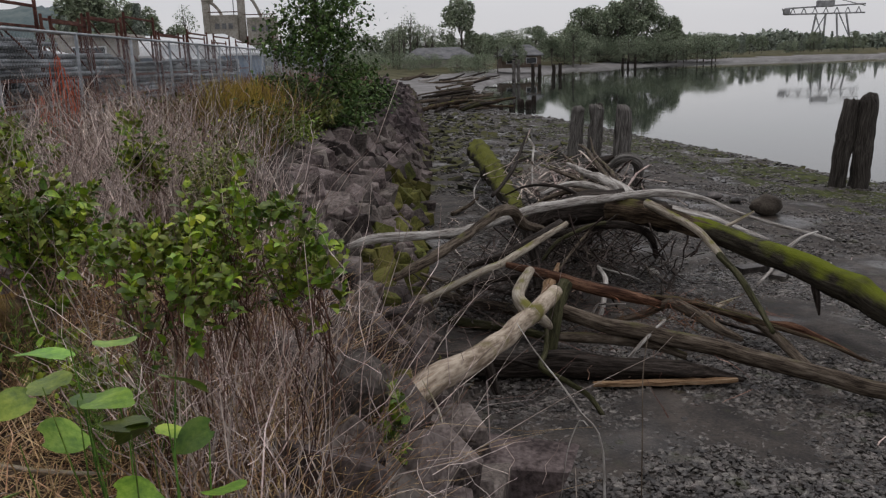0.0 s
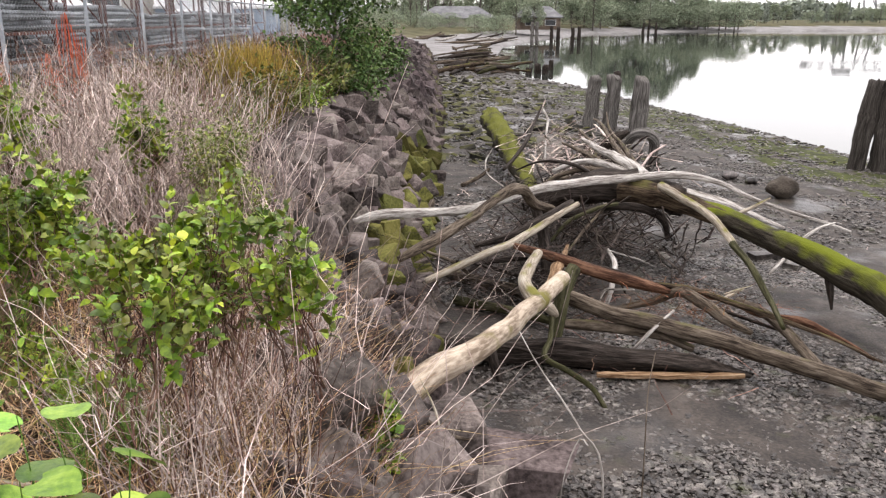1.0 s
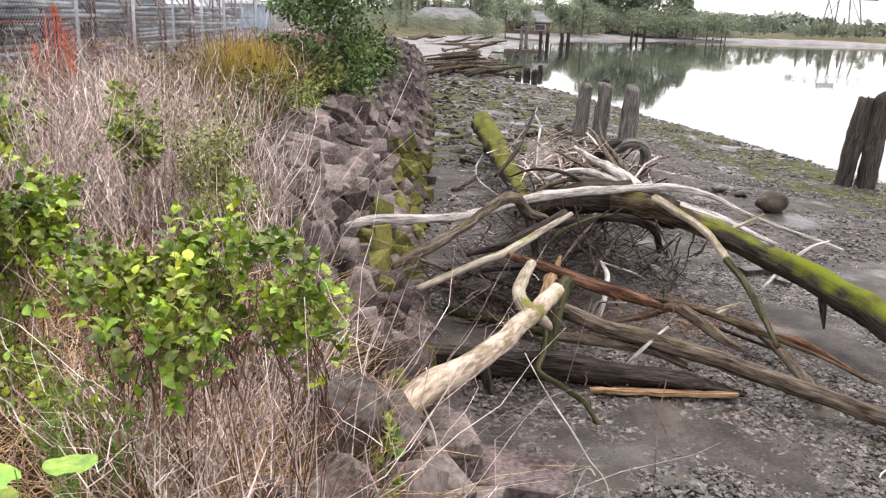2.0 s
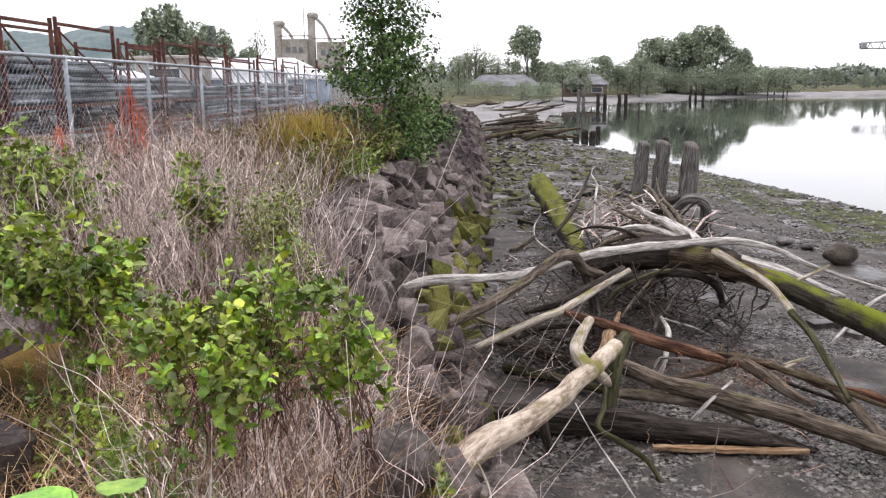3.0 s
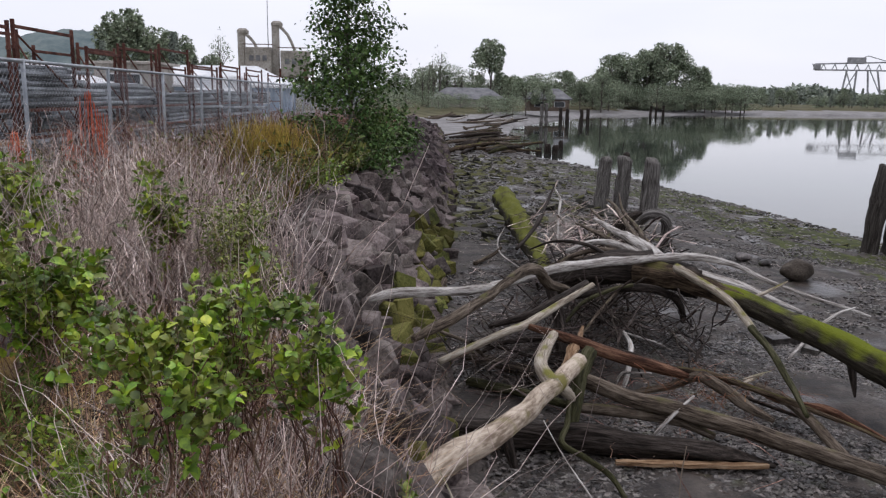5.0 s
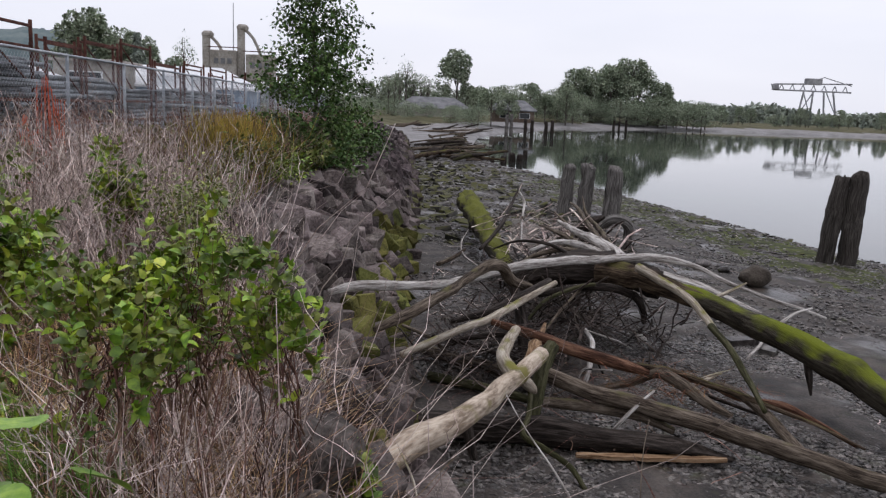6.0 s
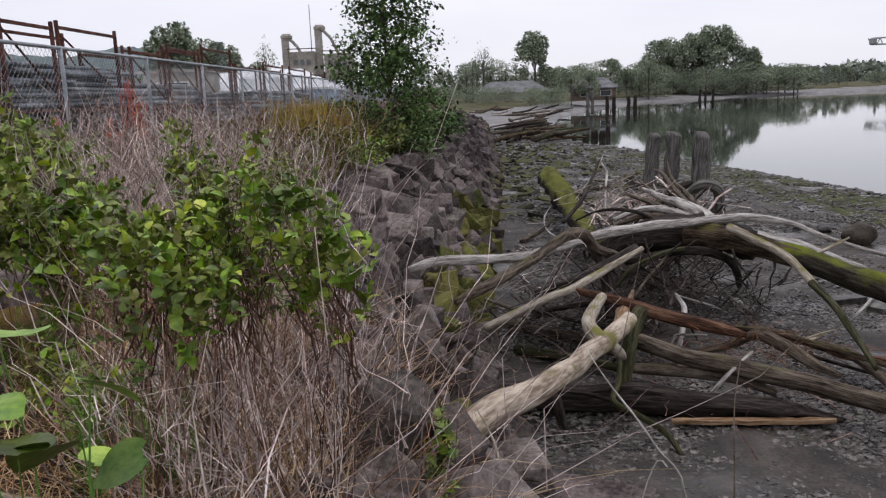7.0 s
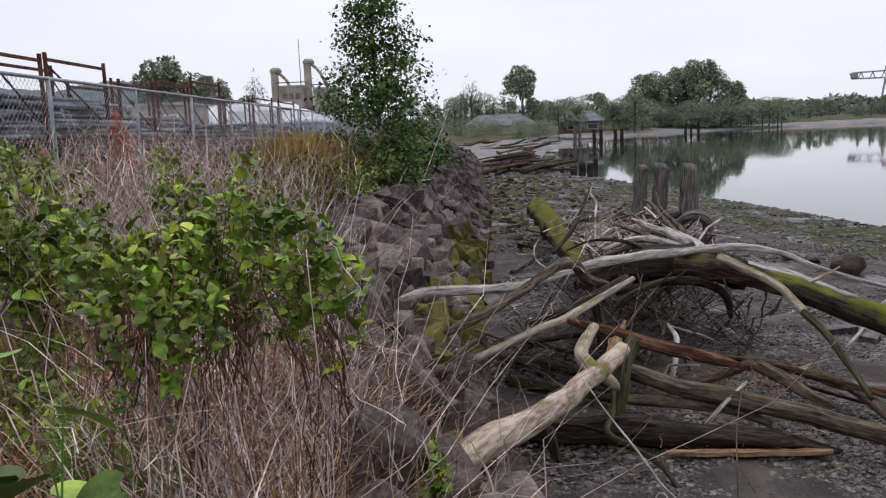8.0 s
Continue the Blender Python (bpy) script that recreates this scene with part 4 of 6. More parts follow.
single_stone(7.2, 14.25, 0.29, "brown-grey boulder alone on the gravel", M_BOULDER, 0, (1.1, 0.9, 1.2), 0.5)
single_stone(3.95, 10.47, 0.085, "smooth light grey cobble on the gravel", M_CONC, 1, name="cobble")
single_stone(3.97, 10.05, 0.06, "smooth grey cobble on the gravel", M_STONE, 2, name="cobble")
single_stone(6.96, 15.9, 0.15, "dark cobble on the gravel", M_STONE, 2, name="cobble")
single_stone(7.2, 15.5, 0.12, "dark cobble on the gravel", M_STONE, 3, name="cobble")
single_stone(3.72, 17.4, 0.34, "pale upright slab of rock in the pile", M_CONC, 7, (0.7, 0.6, 1.5), 0.4, "rock_slab")
single_stone(5.25, 10.5, 0.17, "flat dark stone on the gravel", M_STONE, 9, (1.3, 0.8, 0.5), 0.2, "flat_stone")
single_stone(5.45, 10.15, 0.15, "flat dark stone on the gravel", M_STONE, 10, (1.3, 0.8, 0.5), 0.9, "flat_stone")
single_stone(6.0, 11.9, 0.13, "flat dark stone on the gravel", M_STONE, 11, (1.3, 0.8, 0.5), 0.5, "flat_stone")
single_stone(1.35, 15.3, 0.16, "dark angular stone on the mud", M_ROCK, 8, name="riprap_stone")
single_stone(-1.15, 4.5, 0.24, "boulder capped with orange and green moss", M_ORANGE_MOSS, 1, (1.1, 1, 0.9), 0.2, "mossy_boulder", z=1.5)
single_stone(-1.14, 3.6, 0.3, "dark grey boulder on the bank", M_ROCK, 6, (1.1, 1, 0.8), 0.7, "boulder", z=1.45)
single_stone(-1.55, 4.75, 0.3, "dark grey boulder beside a mossy one", M_ROCK, 5, (1.0, 1, 0.9), 0.1, "boulder", z=1.5)
single_stone(0.87, 5.35, 0.30, "large grey-brown boulder at the foot of the bank", M_ROCK, 5, (1.1, 0.9, 0.8), 0.3, "boulder", z=0.30)
single_stone(1.31, 5.35, 0.40, "broad flat grey boulder at the foot of the bank", M_ROCK, 8, (1.25, 0.9, 0.45), -0.3, "boulder", z=0.16)
single_stone(0.57, 4.79, 0.30, "grey-brown boulder under bare twigs", M_ROCK, 11, (1.1, 0.9, 0.8), 0.9, "boulder", z=0.58)
single_stone(0.37, 3.62, 0.20, "pale grey boulder half hidden by twigs", M_ROCK, 13, (1.2, 0.9, 0.7), 0.2, "boulder", z=1.13)
single_stone(1.03, 4.50, 0.22, "grey-brown boulder at the foot of the bank", M_ROCK, 6, (1.3, 0.9, 0.6), 1.2, "boulder", z=0.48)
single_stone(-3.6, 8.2, 0.4, "flat grey boulder among the bushes", M_ROCK, 12, (1.4, 1, 0.5), 0.1, "boulder", z=1.55)


def riprap():
    """Loose armour stones over the bank's face: the near ones singly, the far ones joined."""
    r = np.random.default_rng(5)
    bank = build("riprap", *box((0.3, 12, -0.6), (0.4, 16, 0.3)), M_ROCK)
    tagged(bank, "bank armoured with angular purple-grey and mossy boulders", "rock bank", kind="structure")
    shared = []
    for k, (v, f) in enumerate(STONES):
        me = bpy.data.meshes.new("stone")
        me.from_pydata(v.tolist(), [], f)
        me.materials.append(M_ROCK)
        shared.append(me)
        me2 = me.copy()
        me2.materials.clear()
        me2.materials.append(M_MOSSROCK)
        shared.append(me2)
    made, far = [], []
    y = 2.6
    while y < 75:
        size = r.uniform(0.2, 0.28) if y < 24 else r.uniform(0.26, 0.4)
        wide = float(np.interp(y, [0, 5, 7, 9, 30, 70], [1.0, 1.05, 1.25, 1.6, 1.6, 2]))
        rows = int(wide * 1.4 / (size * 1.15)) + 1
        for k in range(rows):
            s = (k + r.uniform(-0.35, 0.35)) / max(1, rows - 1)
            s = min(max(s, -0.06), 1.06)
            sz = size * r.uniform(0.6, 1.2) * (1 - 0.1 * s)
            if (4.6 < y < 6.0 and s < 0.75) or (8.3 < y < 9.3 and s > 0.3):
                sz *= 0.7
            yy = y + r.uniform(-0.16, 0.16)
            x = float(toe(yy)) - wide * s
            z = float(land(x, yy)) + sz * 0.2
            e = (r.normal(0, 0.4), r.normal(0, 0.4) - 0.4, r.uniform(0, 6.28))
            if yy < 21:
                moss = s < 0.3 and ((8.5 < yy < 18 and r.random() < 0.6) or (yy < 8.5 and r.random() < 0.25))
                made.append((x, yy, z, sz, e, moss))
            else:
                far.append((x, yy, z, sz, e))
        y += size * 1.15
    for x, yy, z, sz, e, moss in made:
        o = new("stone", shared[2 * r.integers(len(STONES)) + int(moss)])
        o.parent = bank
        q = r.uniform(0.85, 1.25)
        o.matrix_basis = Matrix.LocRotScale((x, yy, z), Euler(e), (sz * q, sz / q, sz * r.uniform(0.8, 1.05)))
    parts = []
    for x, yy, z, sz, e in far:
        v, f = STONES[r.integers(len(STONES))]
        m = np.array(Euler(e).to_matrix())
        parts.append(((v * sz) @ m.T + (x, yy, z), f))
    v, f = join(parts)
    ob = build("far_stones", v, f, M_ROCKS, bank)
    ob["kind"] = "stuff"
    return bank


def gravel():
    r = np.random.default_rng(8)
    vs, fs, n = [], [], 0
    for count, (y0, y1), (s0, s1) in ((68000, (5.0, 10.5), (0.008, 0.04)), (30000, (9.5, 18), (0.014, 0.05)), (11000, (17, 34), (0.025, 0.085)), (1400, (33, 60), (0.05, 0.18))):
        y = r.uniform(y0, y1, count)
        x = toe(y) + (shore(y) - toe(y)) * r.uniform(0.0, 1.0, count) ** 1.15
        x = np.minimum(x, 12.5)
        near = y < 10.5
        x[near] = toe(y[near]) + r.uniform(0.05, 5.2, near.sum())
        keep = np.array([noise.noise(Vector((a * 0.8, b * 0.5, 3))) for a, b in zip(x, y)]) + r.uniform(-0.25, 0.75, count) + np.clip((x - 2.2) * 0.4, -0.5, 0.35) > -0.12
        x, y = x[keep], y[keep]
        s = s0 + (s1 - s0) * r.random(len(x)) ** 2.6
        z = land(x, y)
        for a, b, c, q in zip(x, y, z, s):
            v, f = PEBBLES[r.integers(8)]
            t = r.uniform(0, 6.28)
            co, si = math.cos(t), math.sin(t)
            w = v * q * (r.uniform(0.8, 1.3), 1, r.uniform(0.7, 1.1))
            vs.append(np.column_stack([w[:, 0] * co - w[:, 1] * si + a, w[:, 0] * si + w[:, 1] * co + b, w[:, 2] + c + q * 0.1]))
            fs += [(i + n, j + n, k + n) for i, j, k in f]
            n += len(v)
    ob = build("gravel", np.concatenate(vs), fs, M_STONE)
    return tagged(ob, "dark wet gravel and cobbles strewn over the beach", "gravel", kind="stuff")


def weed_flats():
    """Flat weed-grown slabs between the toe of the bank and the mossy timber, and low weed along the water."""
    r = np.random.default_rng(9)
    parts = []
    for k in range(1700):
        if k < 1200:
            y = r.uniform(17, 42)
            x = float(toe(y)) + r.uniform(0, 1) ** 1.6 * 4.8
        else:
            y = r.uniform(16, 40)
            x = float(shore(y)) - r.uniform(0.0, 2.3)
        sz = (0.035 + 0.2 * r.random() ** 2.6) * (0.85 if k < 1200 else 0.4)
        v, f = STONES[r.integers(len(STONES))]
        t = r.uniform(0, 6.28)
        m = np.array(Euler((r.normal(0, 0.22), r.normal(0, 0.22), t)).to_matrix())
        parts.append(((v * sz * (r.uniform(0.9, 1.7), 1, r.uniform(0.35, 0.7) if k < 1200 else 0.22)) @ m.T + (x, y, float(land(x, y)) + sz * 0.05), f))
    v, f = join(parts)
    tagged(build("weedy_slabs", v, f, M_WEED), "low slabs and stones grown with olive-green weed", "weedy stones", kind="stuff")


M_WEED = mat("weed_slab", [(0.03, 0.027, 0.024), (0.06, 0.057, 0.051), (0.096, 0.09, 0.081)], 4, 0.75, 0.6, 40, vary="island", moss=((0.07, 0.07, 0.018), 0.58, 0.88))
gravel()
weed_flats()

# ---- plants on the bank ----
def soil(x, y):
    return land(x, y)


def bush(name, centre, radius, z0, z1, count, size, material, label, seed, stems=9, singles=0, lean=0.6, cane=M_TWIG, gap=0.55):
    """A leafy shrub: stems from the soil, leaves in uneven sprays; some leaves stand singly as parts."""
    r = np.random.default_rng(seed)
    x, y = centre
    ground_z = float(soil(x, y))
    base = (x, y, ground_z)
    t = thing(name, base, label, "bush")
    a = r.uniform(0, 6.28, stems)
    rad = radius * np.sqrt(r.uniform(0.05, 1, stems))
    tips = np.column_stack([x + np.cos(a) * rad, y + np.sin(a) * rad, z0 + (z1 - z0) * r.uniform(0.55, 1.0, stems) * (1 - 0.35 * (rad / radius) ** 2)])
    roots = np.column_stack([x + np.cos(a) * rad * 0.25, y + np.sin(a) * rad * 0.25, np.full(stems, ground_z - 0.03)])
    v, f = canes(roots, tips, np.full(stems, 0.12), r.uniform(0.0022, 0.0045, stems) * (1 + size * 8), r, 7, 0.035, 5)
    build("woody_stem", v, f, cane, t, base, True)["kind"] = "stuff"
    s = r.integers(0, stems, count)
    k = r.uniform(gap, 1.02, count)
    p = roots[s] * (1 - k)[:, None] + tips[s] * k[:, None]
    out = r.normal(0, 1, (count, 3)) * (1, 1, 0.35)
    out /= np.linalg.norm(out, axis=1)[:, None]
    p = p + out * (radius * 0.34 * r.random(count) ** 0.7)[:, None]
    low = (p[:, 2] < z0) & (r.random(count) < 0.88)
    p[low, 2] = z0 + (z1 - z0) * r.random(low.sum()) ** 1.5
    d = out + np.column_stack([r.normal(0, 0.3, count), r.normal(0, 0.3, count), r.normal(0.05, lean, count)])
    q = size * r.uniform(0.35, 1.15, count)
    v, f = leaf_cloud(p[singles:], d[singles:], q[singles:], r)
    ob = build("leaves", v, f, material, t, base, True)
    ob["kind"] = "stuff"
    if singles:
        me = bpy.data.meshes.new("leaf")
        me.from_pydata(LEAF.tolist(), [], LEAF_F.tolist())
        me.polygons.foreach_set("use_smooth", np.ones(len(me.polygons), bool))
        me.materials.append(M_LEAFO)
        fr = turned(d[:singles], np.tile((0.0, 0.0, 1.0), (singles, 1)) + r.normal(0, 0.4, (singles, 3)))
        for i in range(singles):
            o = new("leaf", me)
            o.parent = t
            m = Matrix(fr[i].tolist()).to_4x4()
            m.translation = Vector(p[i] - np.array(base))
            o.matrix_basis = m @ Matrix.Diagonal((q[i], q[i], q[i], 1))
    return t


def shoot_bush(name, lobes, leaf, label, seed, per=34, singles=0, tipmat=None, wide=1.25):
    """A shrub of leafy shoots. lobes: (x, y, radius, low, top) of each rounded mass; leaves spiral along the end of each shoot."""
    r = np.random.default_rng(seed)
    cx, cy = np.mean([q[0] for q in lobes]), np.mean([q[1] for q in lobes])
    gz = float(soil(cx, cy))
    base = (cx, cy, gz)
    t = thing(name, base, label, "bush")
    roots, tips = [], []
    for x, y, rad, low, top in lobes:
        n = int(per * (rad / 0.18) ** 1.2)
        for k in range(n):
            a, up = r.uniform(0, 6.28), r.uniform(-0.25, 1.0) if r.random() < 0.86 else r.uniform(-1.4, -0.25)
            reach = (0.4 + 0.85 * r.random() ** 0.9) * (1 + 0.5 * noise.noise(Vector((math.cos(a) * 2, math.sin(a) * 2, up * 2 + seed))))
            flatr = math.sqrt(max(0.0, 1 - up * up))
            tips.append((x + rad * flatr * math.cos(a) * reach, y + rad * flatr * math.sin(a) * reach, low + (top - low) * (0.3 + 0.7 * up * reach)))
            roots.append((x + r.normal(0, 0.18) * rad, y + r.normal(0, 0.18) * rad, float(soil(x, y)) - 0.03))
    roots, tips = np.array(roots), np.array(tips)
    main = np.arange(len(tips)) % 5 == 0
    for k in np.flatnonzero(~main):
        m = k - k % 5
        roots[k] = roots[m] + (tips[m] - roots[m]) * r.uniform(0.6, 0.85)
    v, f = canes(roots, tips, np.full(len(tips), 0.03), r.uniform(0.0016, 0.0034, len(tips)), r, 7, 0.02, 5)
    build("woody_stem", v, f, M_TWIG, t, base, True)["kind"] = "stuff"
    place, direct, size, young = [], [], [], []
    for p0, p1 in zip(roots, tips):
        d = (p1 - p0) / np.linalg.norm(p1 - p0) + r.normal(0, 0.35, 3)
        d /= np.linalg.norm(d)
        s0 = np.cross(d, (0.3, 0.9, 0.2))
        s0 /= np.linalg.norm(s0)
        s1 = np.cross(d, s0)
        m, turn, fresh = r.integers(7, 13), r.uniform(0, 6.28), r.random() < 0.38
        for k in range(m):
            q = k / m
            a = turn + 2.4 * k
            side = math.cos(a) * s0 + math.sin(a) * s1
            place.append(p1 - d * leaf * 3.2 * q)
            direct.append(side * (0.35 + q) + d * (1.0 - 0.6 * q) + (0, 0, -0.25 * q))
            size.append(leaf * (0.45 + 0.7 * min(1, q * 2.2)) * r.uniform(0.75, 1.15))
            young.append(fresh and q < 0.6)
    place, direct, size, young = np.array(place), np.array(direct), np.array(size), np.array(young)
    old = np.flatnonzero(~young)
    one, rest = old[:singles], old[singles:]
    v, f = leaf_cloud(place[rest], direct[rest], size[rest], r, wide)
    build("leaves", v, f, M_LEAF, t, base, True)["kind"] = "stuff"
    v, f = leaf_cloud(place[young], direct[young], size[young], r, wide)
    build("young_leaves", v, f, tipmat or M_LIME, t, base, True, label="fresh lime-green shoot tips")["kind"] = "stuff"
    if singles:
        me = bpy.data.meshes.new("leaf")
        me.from_pydata((LEAF * (wide, 1, 1)).tolist(), [], LEAF_F.tolist())
        me.polygons.foreach_set("use_smooth", np.ones(len(me.polygons), bool))
        me.materials.append(M_LEAFO)
        fr = turned(direct[one], np.tile((0.0, 0.0, 1.0), (len(one), 1)) + r.normal(0, 0.4, (len(one), 3)))
        for i, k in enumerate(one):
            o = new("leaf", me)
            o.parent = t
            m = Matrix(fr[i].tolist()).to_4x4()
            m.translation = Vector(place[k] - np.array(base))
            o.matrix_basis = m @ Matrix.Diagonal((size[k], size[k], size[k], 1))
    return t


shoot_bush("leafy_bush", [(-0.08, 3.15, 0.15, 2.1, 2.34), (0.08, 3.25, 0.15, 2.14, 2.38), (0.24, 3.2, 0.19, 2.15, 2.42), (0.4, 3.12, 0.13, 2.1, 2.33), (0.12, 2.95, 0.14, 2.08, 2.28)], 0.034, "broad-leaved green bush with fresh shoots on the bank", 21, 58, 220)
shoot_bush("leafy_bush", [(-0.66, 4.1, 0.17, 1.95, 2.3), (-0.9, 4.2, 0.28, 1.95, 2.44), (-1.3, 4.25, 0.28, 1.92, 2.4)], 0.045, "broad-leaved green bush beside mossy boulders", 22, 64, 80)
shoot_bush("leafy_bush", [(-2.35, 6.3, 0.42, 1.95, 2.7), (-1.85, 6.2, 0.3, 1.9, 2.6)], 0.06, "green leafy bush near the fence", 23, 60)
shoot_bush("leafy_bush", [(-0.62, 3.72, 0.15, 1.55, 1.84), (-0.42, 3.62, 0.12, 1.55, 1.8)], 0.033, "low yellow-leaved shrub at the boulders", 30, 40)
shoot_bush("leafy_bush", [(0.62, 3.95, 0.14, 1.1, 1.46)], 0.042, "low green shrub on the stones", 28, 50)
shoot_bush("leafy_bush", [(-0.95, 6.2, 0.19, 2.02, 2.4)], 0.05, "small green bush among dead canes", 24, 60)
bush("leafy_bush", (-0.5, 6.2), 0.26, 1.8, 2.36, 2600, 0.034, M_LIME, "small yellow-green shrub among dead canes", 25, 22)
bush("leafy_bush", (-0.28, 5.8), 0.24, 1.65, 2.06, 800, 0.038, M_LIME, "thin lime-green shrub at the bank's edge", 26, 16)
bush("leafy_bush", (-0.1, 5.0), 0.2, 1.45, 1.7, 110, 0.05, M_LIME, "yellow-green seedling shrub on dry straw", 29, 8)
bush("leafy_bush", (-0.9, 14.6), 0.75, 1.5, 2.3, 900, 0.1, M_OLIVE, "rounded olive-green scrub under a young alder", 31, 24)
bush("leafy_bush", (-0.25, 15.3), 0.6, 1.3, 2.2, 900, 0.1, M_TREE, "dark green scrub at the alder's foot", 32, 20)
bush("leafy_bush", (-2.4, 12.6), 0.8, 1.6, 2.55, 1400, 0.08, M_OLIVE, "yellow-green scrub by tall grass", 33, 28)
bush("leafy_bush", (-0.15, 17.5), 0.7, 1.4, 2.4, 900, 0.11, M_TREE, "dark green scrub at the top of the stones", 34, 20)
bush("leafy_bush", (0.05, 21.5), 0.8, 1.4, 2.7, 900, 0.13, M_TREE, "dark green scrub along the bank", 35, 20)
bush("leafy_bush", (-1.0, 11.4), 0.55, 1.6, 2.4, 1500, 0.06, M_OLIVE, "olive scrub in front of tall grass", 37, 24)
bush("leafy_bush", (-0.7, 12.4), 0.5, 1.5, 2.3, 1500, 0.065, M_LEAF, "green scrub at the top of the stones", 38, 24)
bush("leafy_bush", (-1.6, 9.2), 0.35, 1.7, 2.2, 500, 0.06, M_OLIVE, "yellow-green shrub among brown canes", 39, 14)
bush("leafy_bush", (-3.4, 10.0), 0.7, 1.6, 2.35, 600, 0.09, M_OLIVE, "olive scrub among brown canes", 36, 18)


def heart_leaf_plant():
    """A knee-high young plant with round leaves right before the lens."""
    r = np.random.default_rng(41)
    x, y = 0.25, 2.12
    z = float(soil(x, y))
    base = (x, y, z)
    t = thing("knotweed_plant", base, "young plant with large round bright green leaves", "plant")
    me = bpy.data.meshes.new("leaf")
    n = 18
    th = np.linspace(-2.75, 2.75, n)
    rim = np.column_stack([0.46 * np.sin(th) * (1 - 0.1 * np.cos(th)), 0.46 + 0.5 * np.cos(th) + 0.1 * (np.abs(th) < 0.3), 0.06 * np.abs(np.sin(th)) - 0.12 * np.cos(th) ** 2 * (np.cos(th) > 0)])
    inner = np.column_stack([rim[:, 0] * 0.5, 0.2 + (rim[:, 1] - 0.2) * 0.5, 0.02 * np.abs(np.sin(th))])
    v = np.vstack([rim, inner, [(0, 0.1, 0)]])
    f = [(k, k + 1, n + k + 1, n + k) for k in range(n - 1)] + [(n + k, n + k + 1, 2 * n) for k in range(n - 1)]
    me.from_pydata(v.tolist(), [], f)
    me.polygons.foreach_set("use_smooth", np.ones(len(f), bool))
    me.materials.append(M_KNOT)
    spots = [(-0.1, 0.0, 2.22, 0.0), (0.02, -0.03, 2.2, 1.0), (0.1, 0.03, 2.16, 2.0), (-0.05, -0.08, 2.1, -1.4), (0.06, -0.1, 2.08, 2.6), (-0.12, -0.05, 2.06, 3.3), (0.14, -0.05, 2.07, 0.6), (0.0, 0.06, 2.13, -0.5), (0.11, -0.14, 2.0, 1.7), (-0.02, -0.16, 1.98, -2.4), (-0.16, 0.04, 2.24, 0.9), (-0.2, 0.02, 2.16, -1.0), (0.2, -0.1, 1.98, 0.2), (-0.1, -0.12, 2.02, 0.4), (-0.22, -0.02, 2.08, 2.2), (-0.05, 0.02, 2.32, 0.3), (-0.13, 0.03, 2.3, 1.5), (0.03, 0.0, 2.27, -0.8), (-0.18, -0.02, 2.26, 2.5), (-0.08, -0.04, 2.25, -2.0), (0.0, -0.06, 2.2, 0.9)]
    roots, tips = [], []
    for k, (dx, dy, h, a) in enumerate(spots):
        o = new("leaf", me)
        o.parent = t
        s = r.uniform(0.062, 0.095)
        o.matrix_basis = Matrix.LocRotScale((dx, dy, h - 0.05 - z), Euler((r.normal(-0.1, 0.3), r.normal(0, 0.3), a)), (s, s, s))
        roots.append((x + dx * 0.2, y + dy * 0.2, z - 0.02 + 0.4 * (k % 3) * 0.3))
        tips.append((x + dx, y + dy, h - 0.05))
    v, f = canes(np.array(roots), np.array(tips), np.full(len(tips), 0.03), np.full(len(tips), 0.004), r, 6, 0.01, 5)
    build("woody_stem", v, f, M_FERN, t, base, True)["kind"] = "stuff"
    return t


M_KNOT = mat("round_leaf", [(0.075, 0.15, 0.012), (0.14, 0.24, 0.02), (0.23, 0.33, 0.04)], 14, 0.45, 0.15, 90, vary="object")
heart_leaf_plant()


def field(name, x, y, n, height, r0, material, label, seed, tilt=0.25, bow=0.15, levels=5, inside=None, category="dead grass", wig=0.03, lift=0.0):
    """Uncountable dead stems over a stretch of the bank."""
    r = np.random.default_rng(seed)
    px, py = r.uniform(*x, n), r.uniform(*y, n)
    keep = (toe(py) - px > np.interp(py, [3.5, 4.5, 6, 7, 8.5, 20], [0.7, 0.75, 0.95, 1.2, 1.75, 1.8])) & (np.array([noise.noise(Vector((a * 0.9, b * 0.9, seed))) for a, b in zip(px, py)]) + r.uniform(-0.5, 0.5, n) > -0.25)
    if inside:
        keep &= inside(px, py)
    px, py = px[keep], py[keep]
    n = len(px)
    h = r.uniform(*height, n)
    b = np.column_stack([px, py, soil(px, py) - 0.02 + lift])
    tip = b + np.column_stack([r.normal(0, tilt, n) * h, r.normal(0, tilt, n) * h, h])
    v, f = canes(b, tip, r.uniform(0, bow, n) * h, r.uniform(0.5, 1.2, n) * r0, r, levels, wig, 3)
    tagged(build(name, v, f, material), label, category, kind="stuff")


away = lambda px, py: (px < -0.05) | (py > 3.4)
field("dead_canes", (-3.2, 0.2), (5.0, 9.5), 3000, (0.3, 1.0), 0.005, M_CANE, "dense stand of dead pinkish-grey plant stalks", 61, 0.4, 0.35, 6, wig=0.05)
field("dead_canes", (-3.4, 0.3), (9, 17), 2200, (0.3, 0.85), 0.007, M_TWIG, "dense brown dead stalks on the bank", 62, 0.4, 0.35, 6, wig=0.05)
field("dead_canes", (-3.4, 0.0), (16, 40), 2400, (0.5, 1.1), 0.012, M_TWIG, "brown dead brush reaching along the fence", 63, 0.35, 0.3)


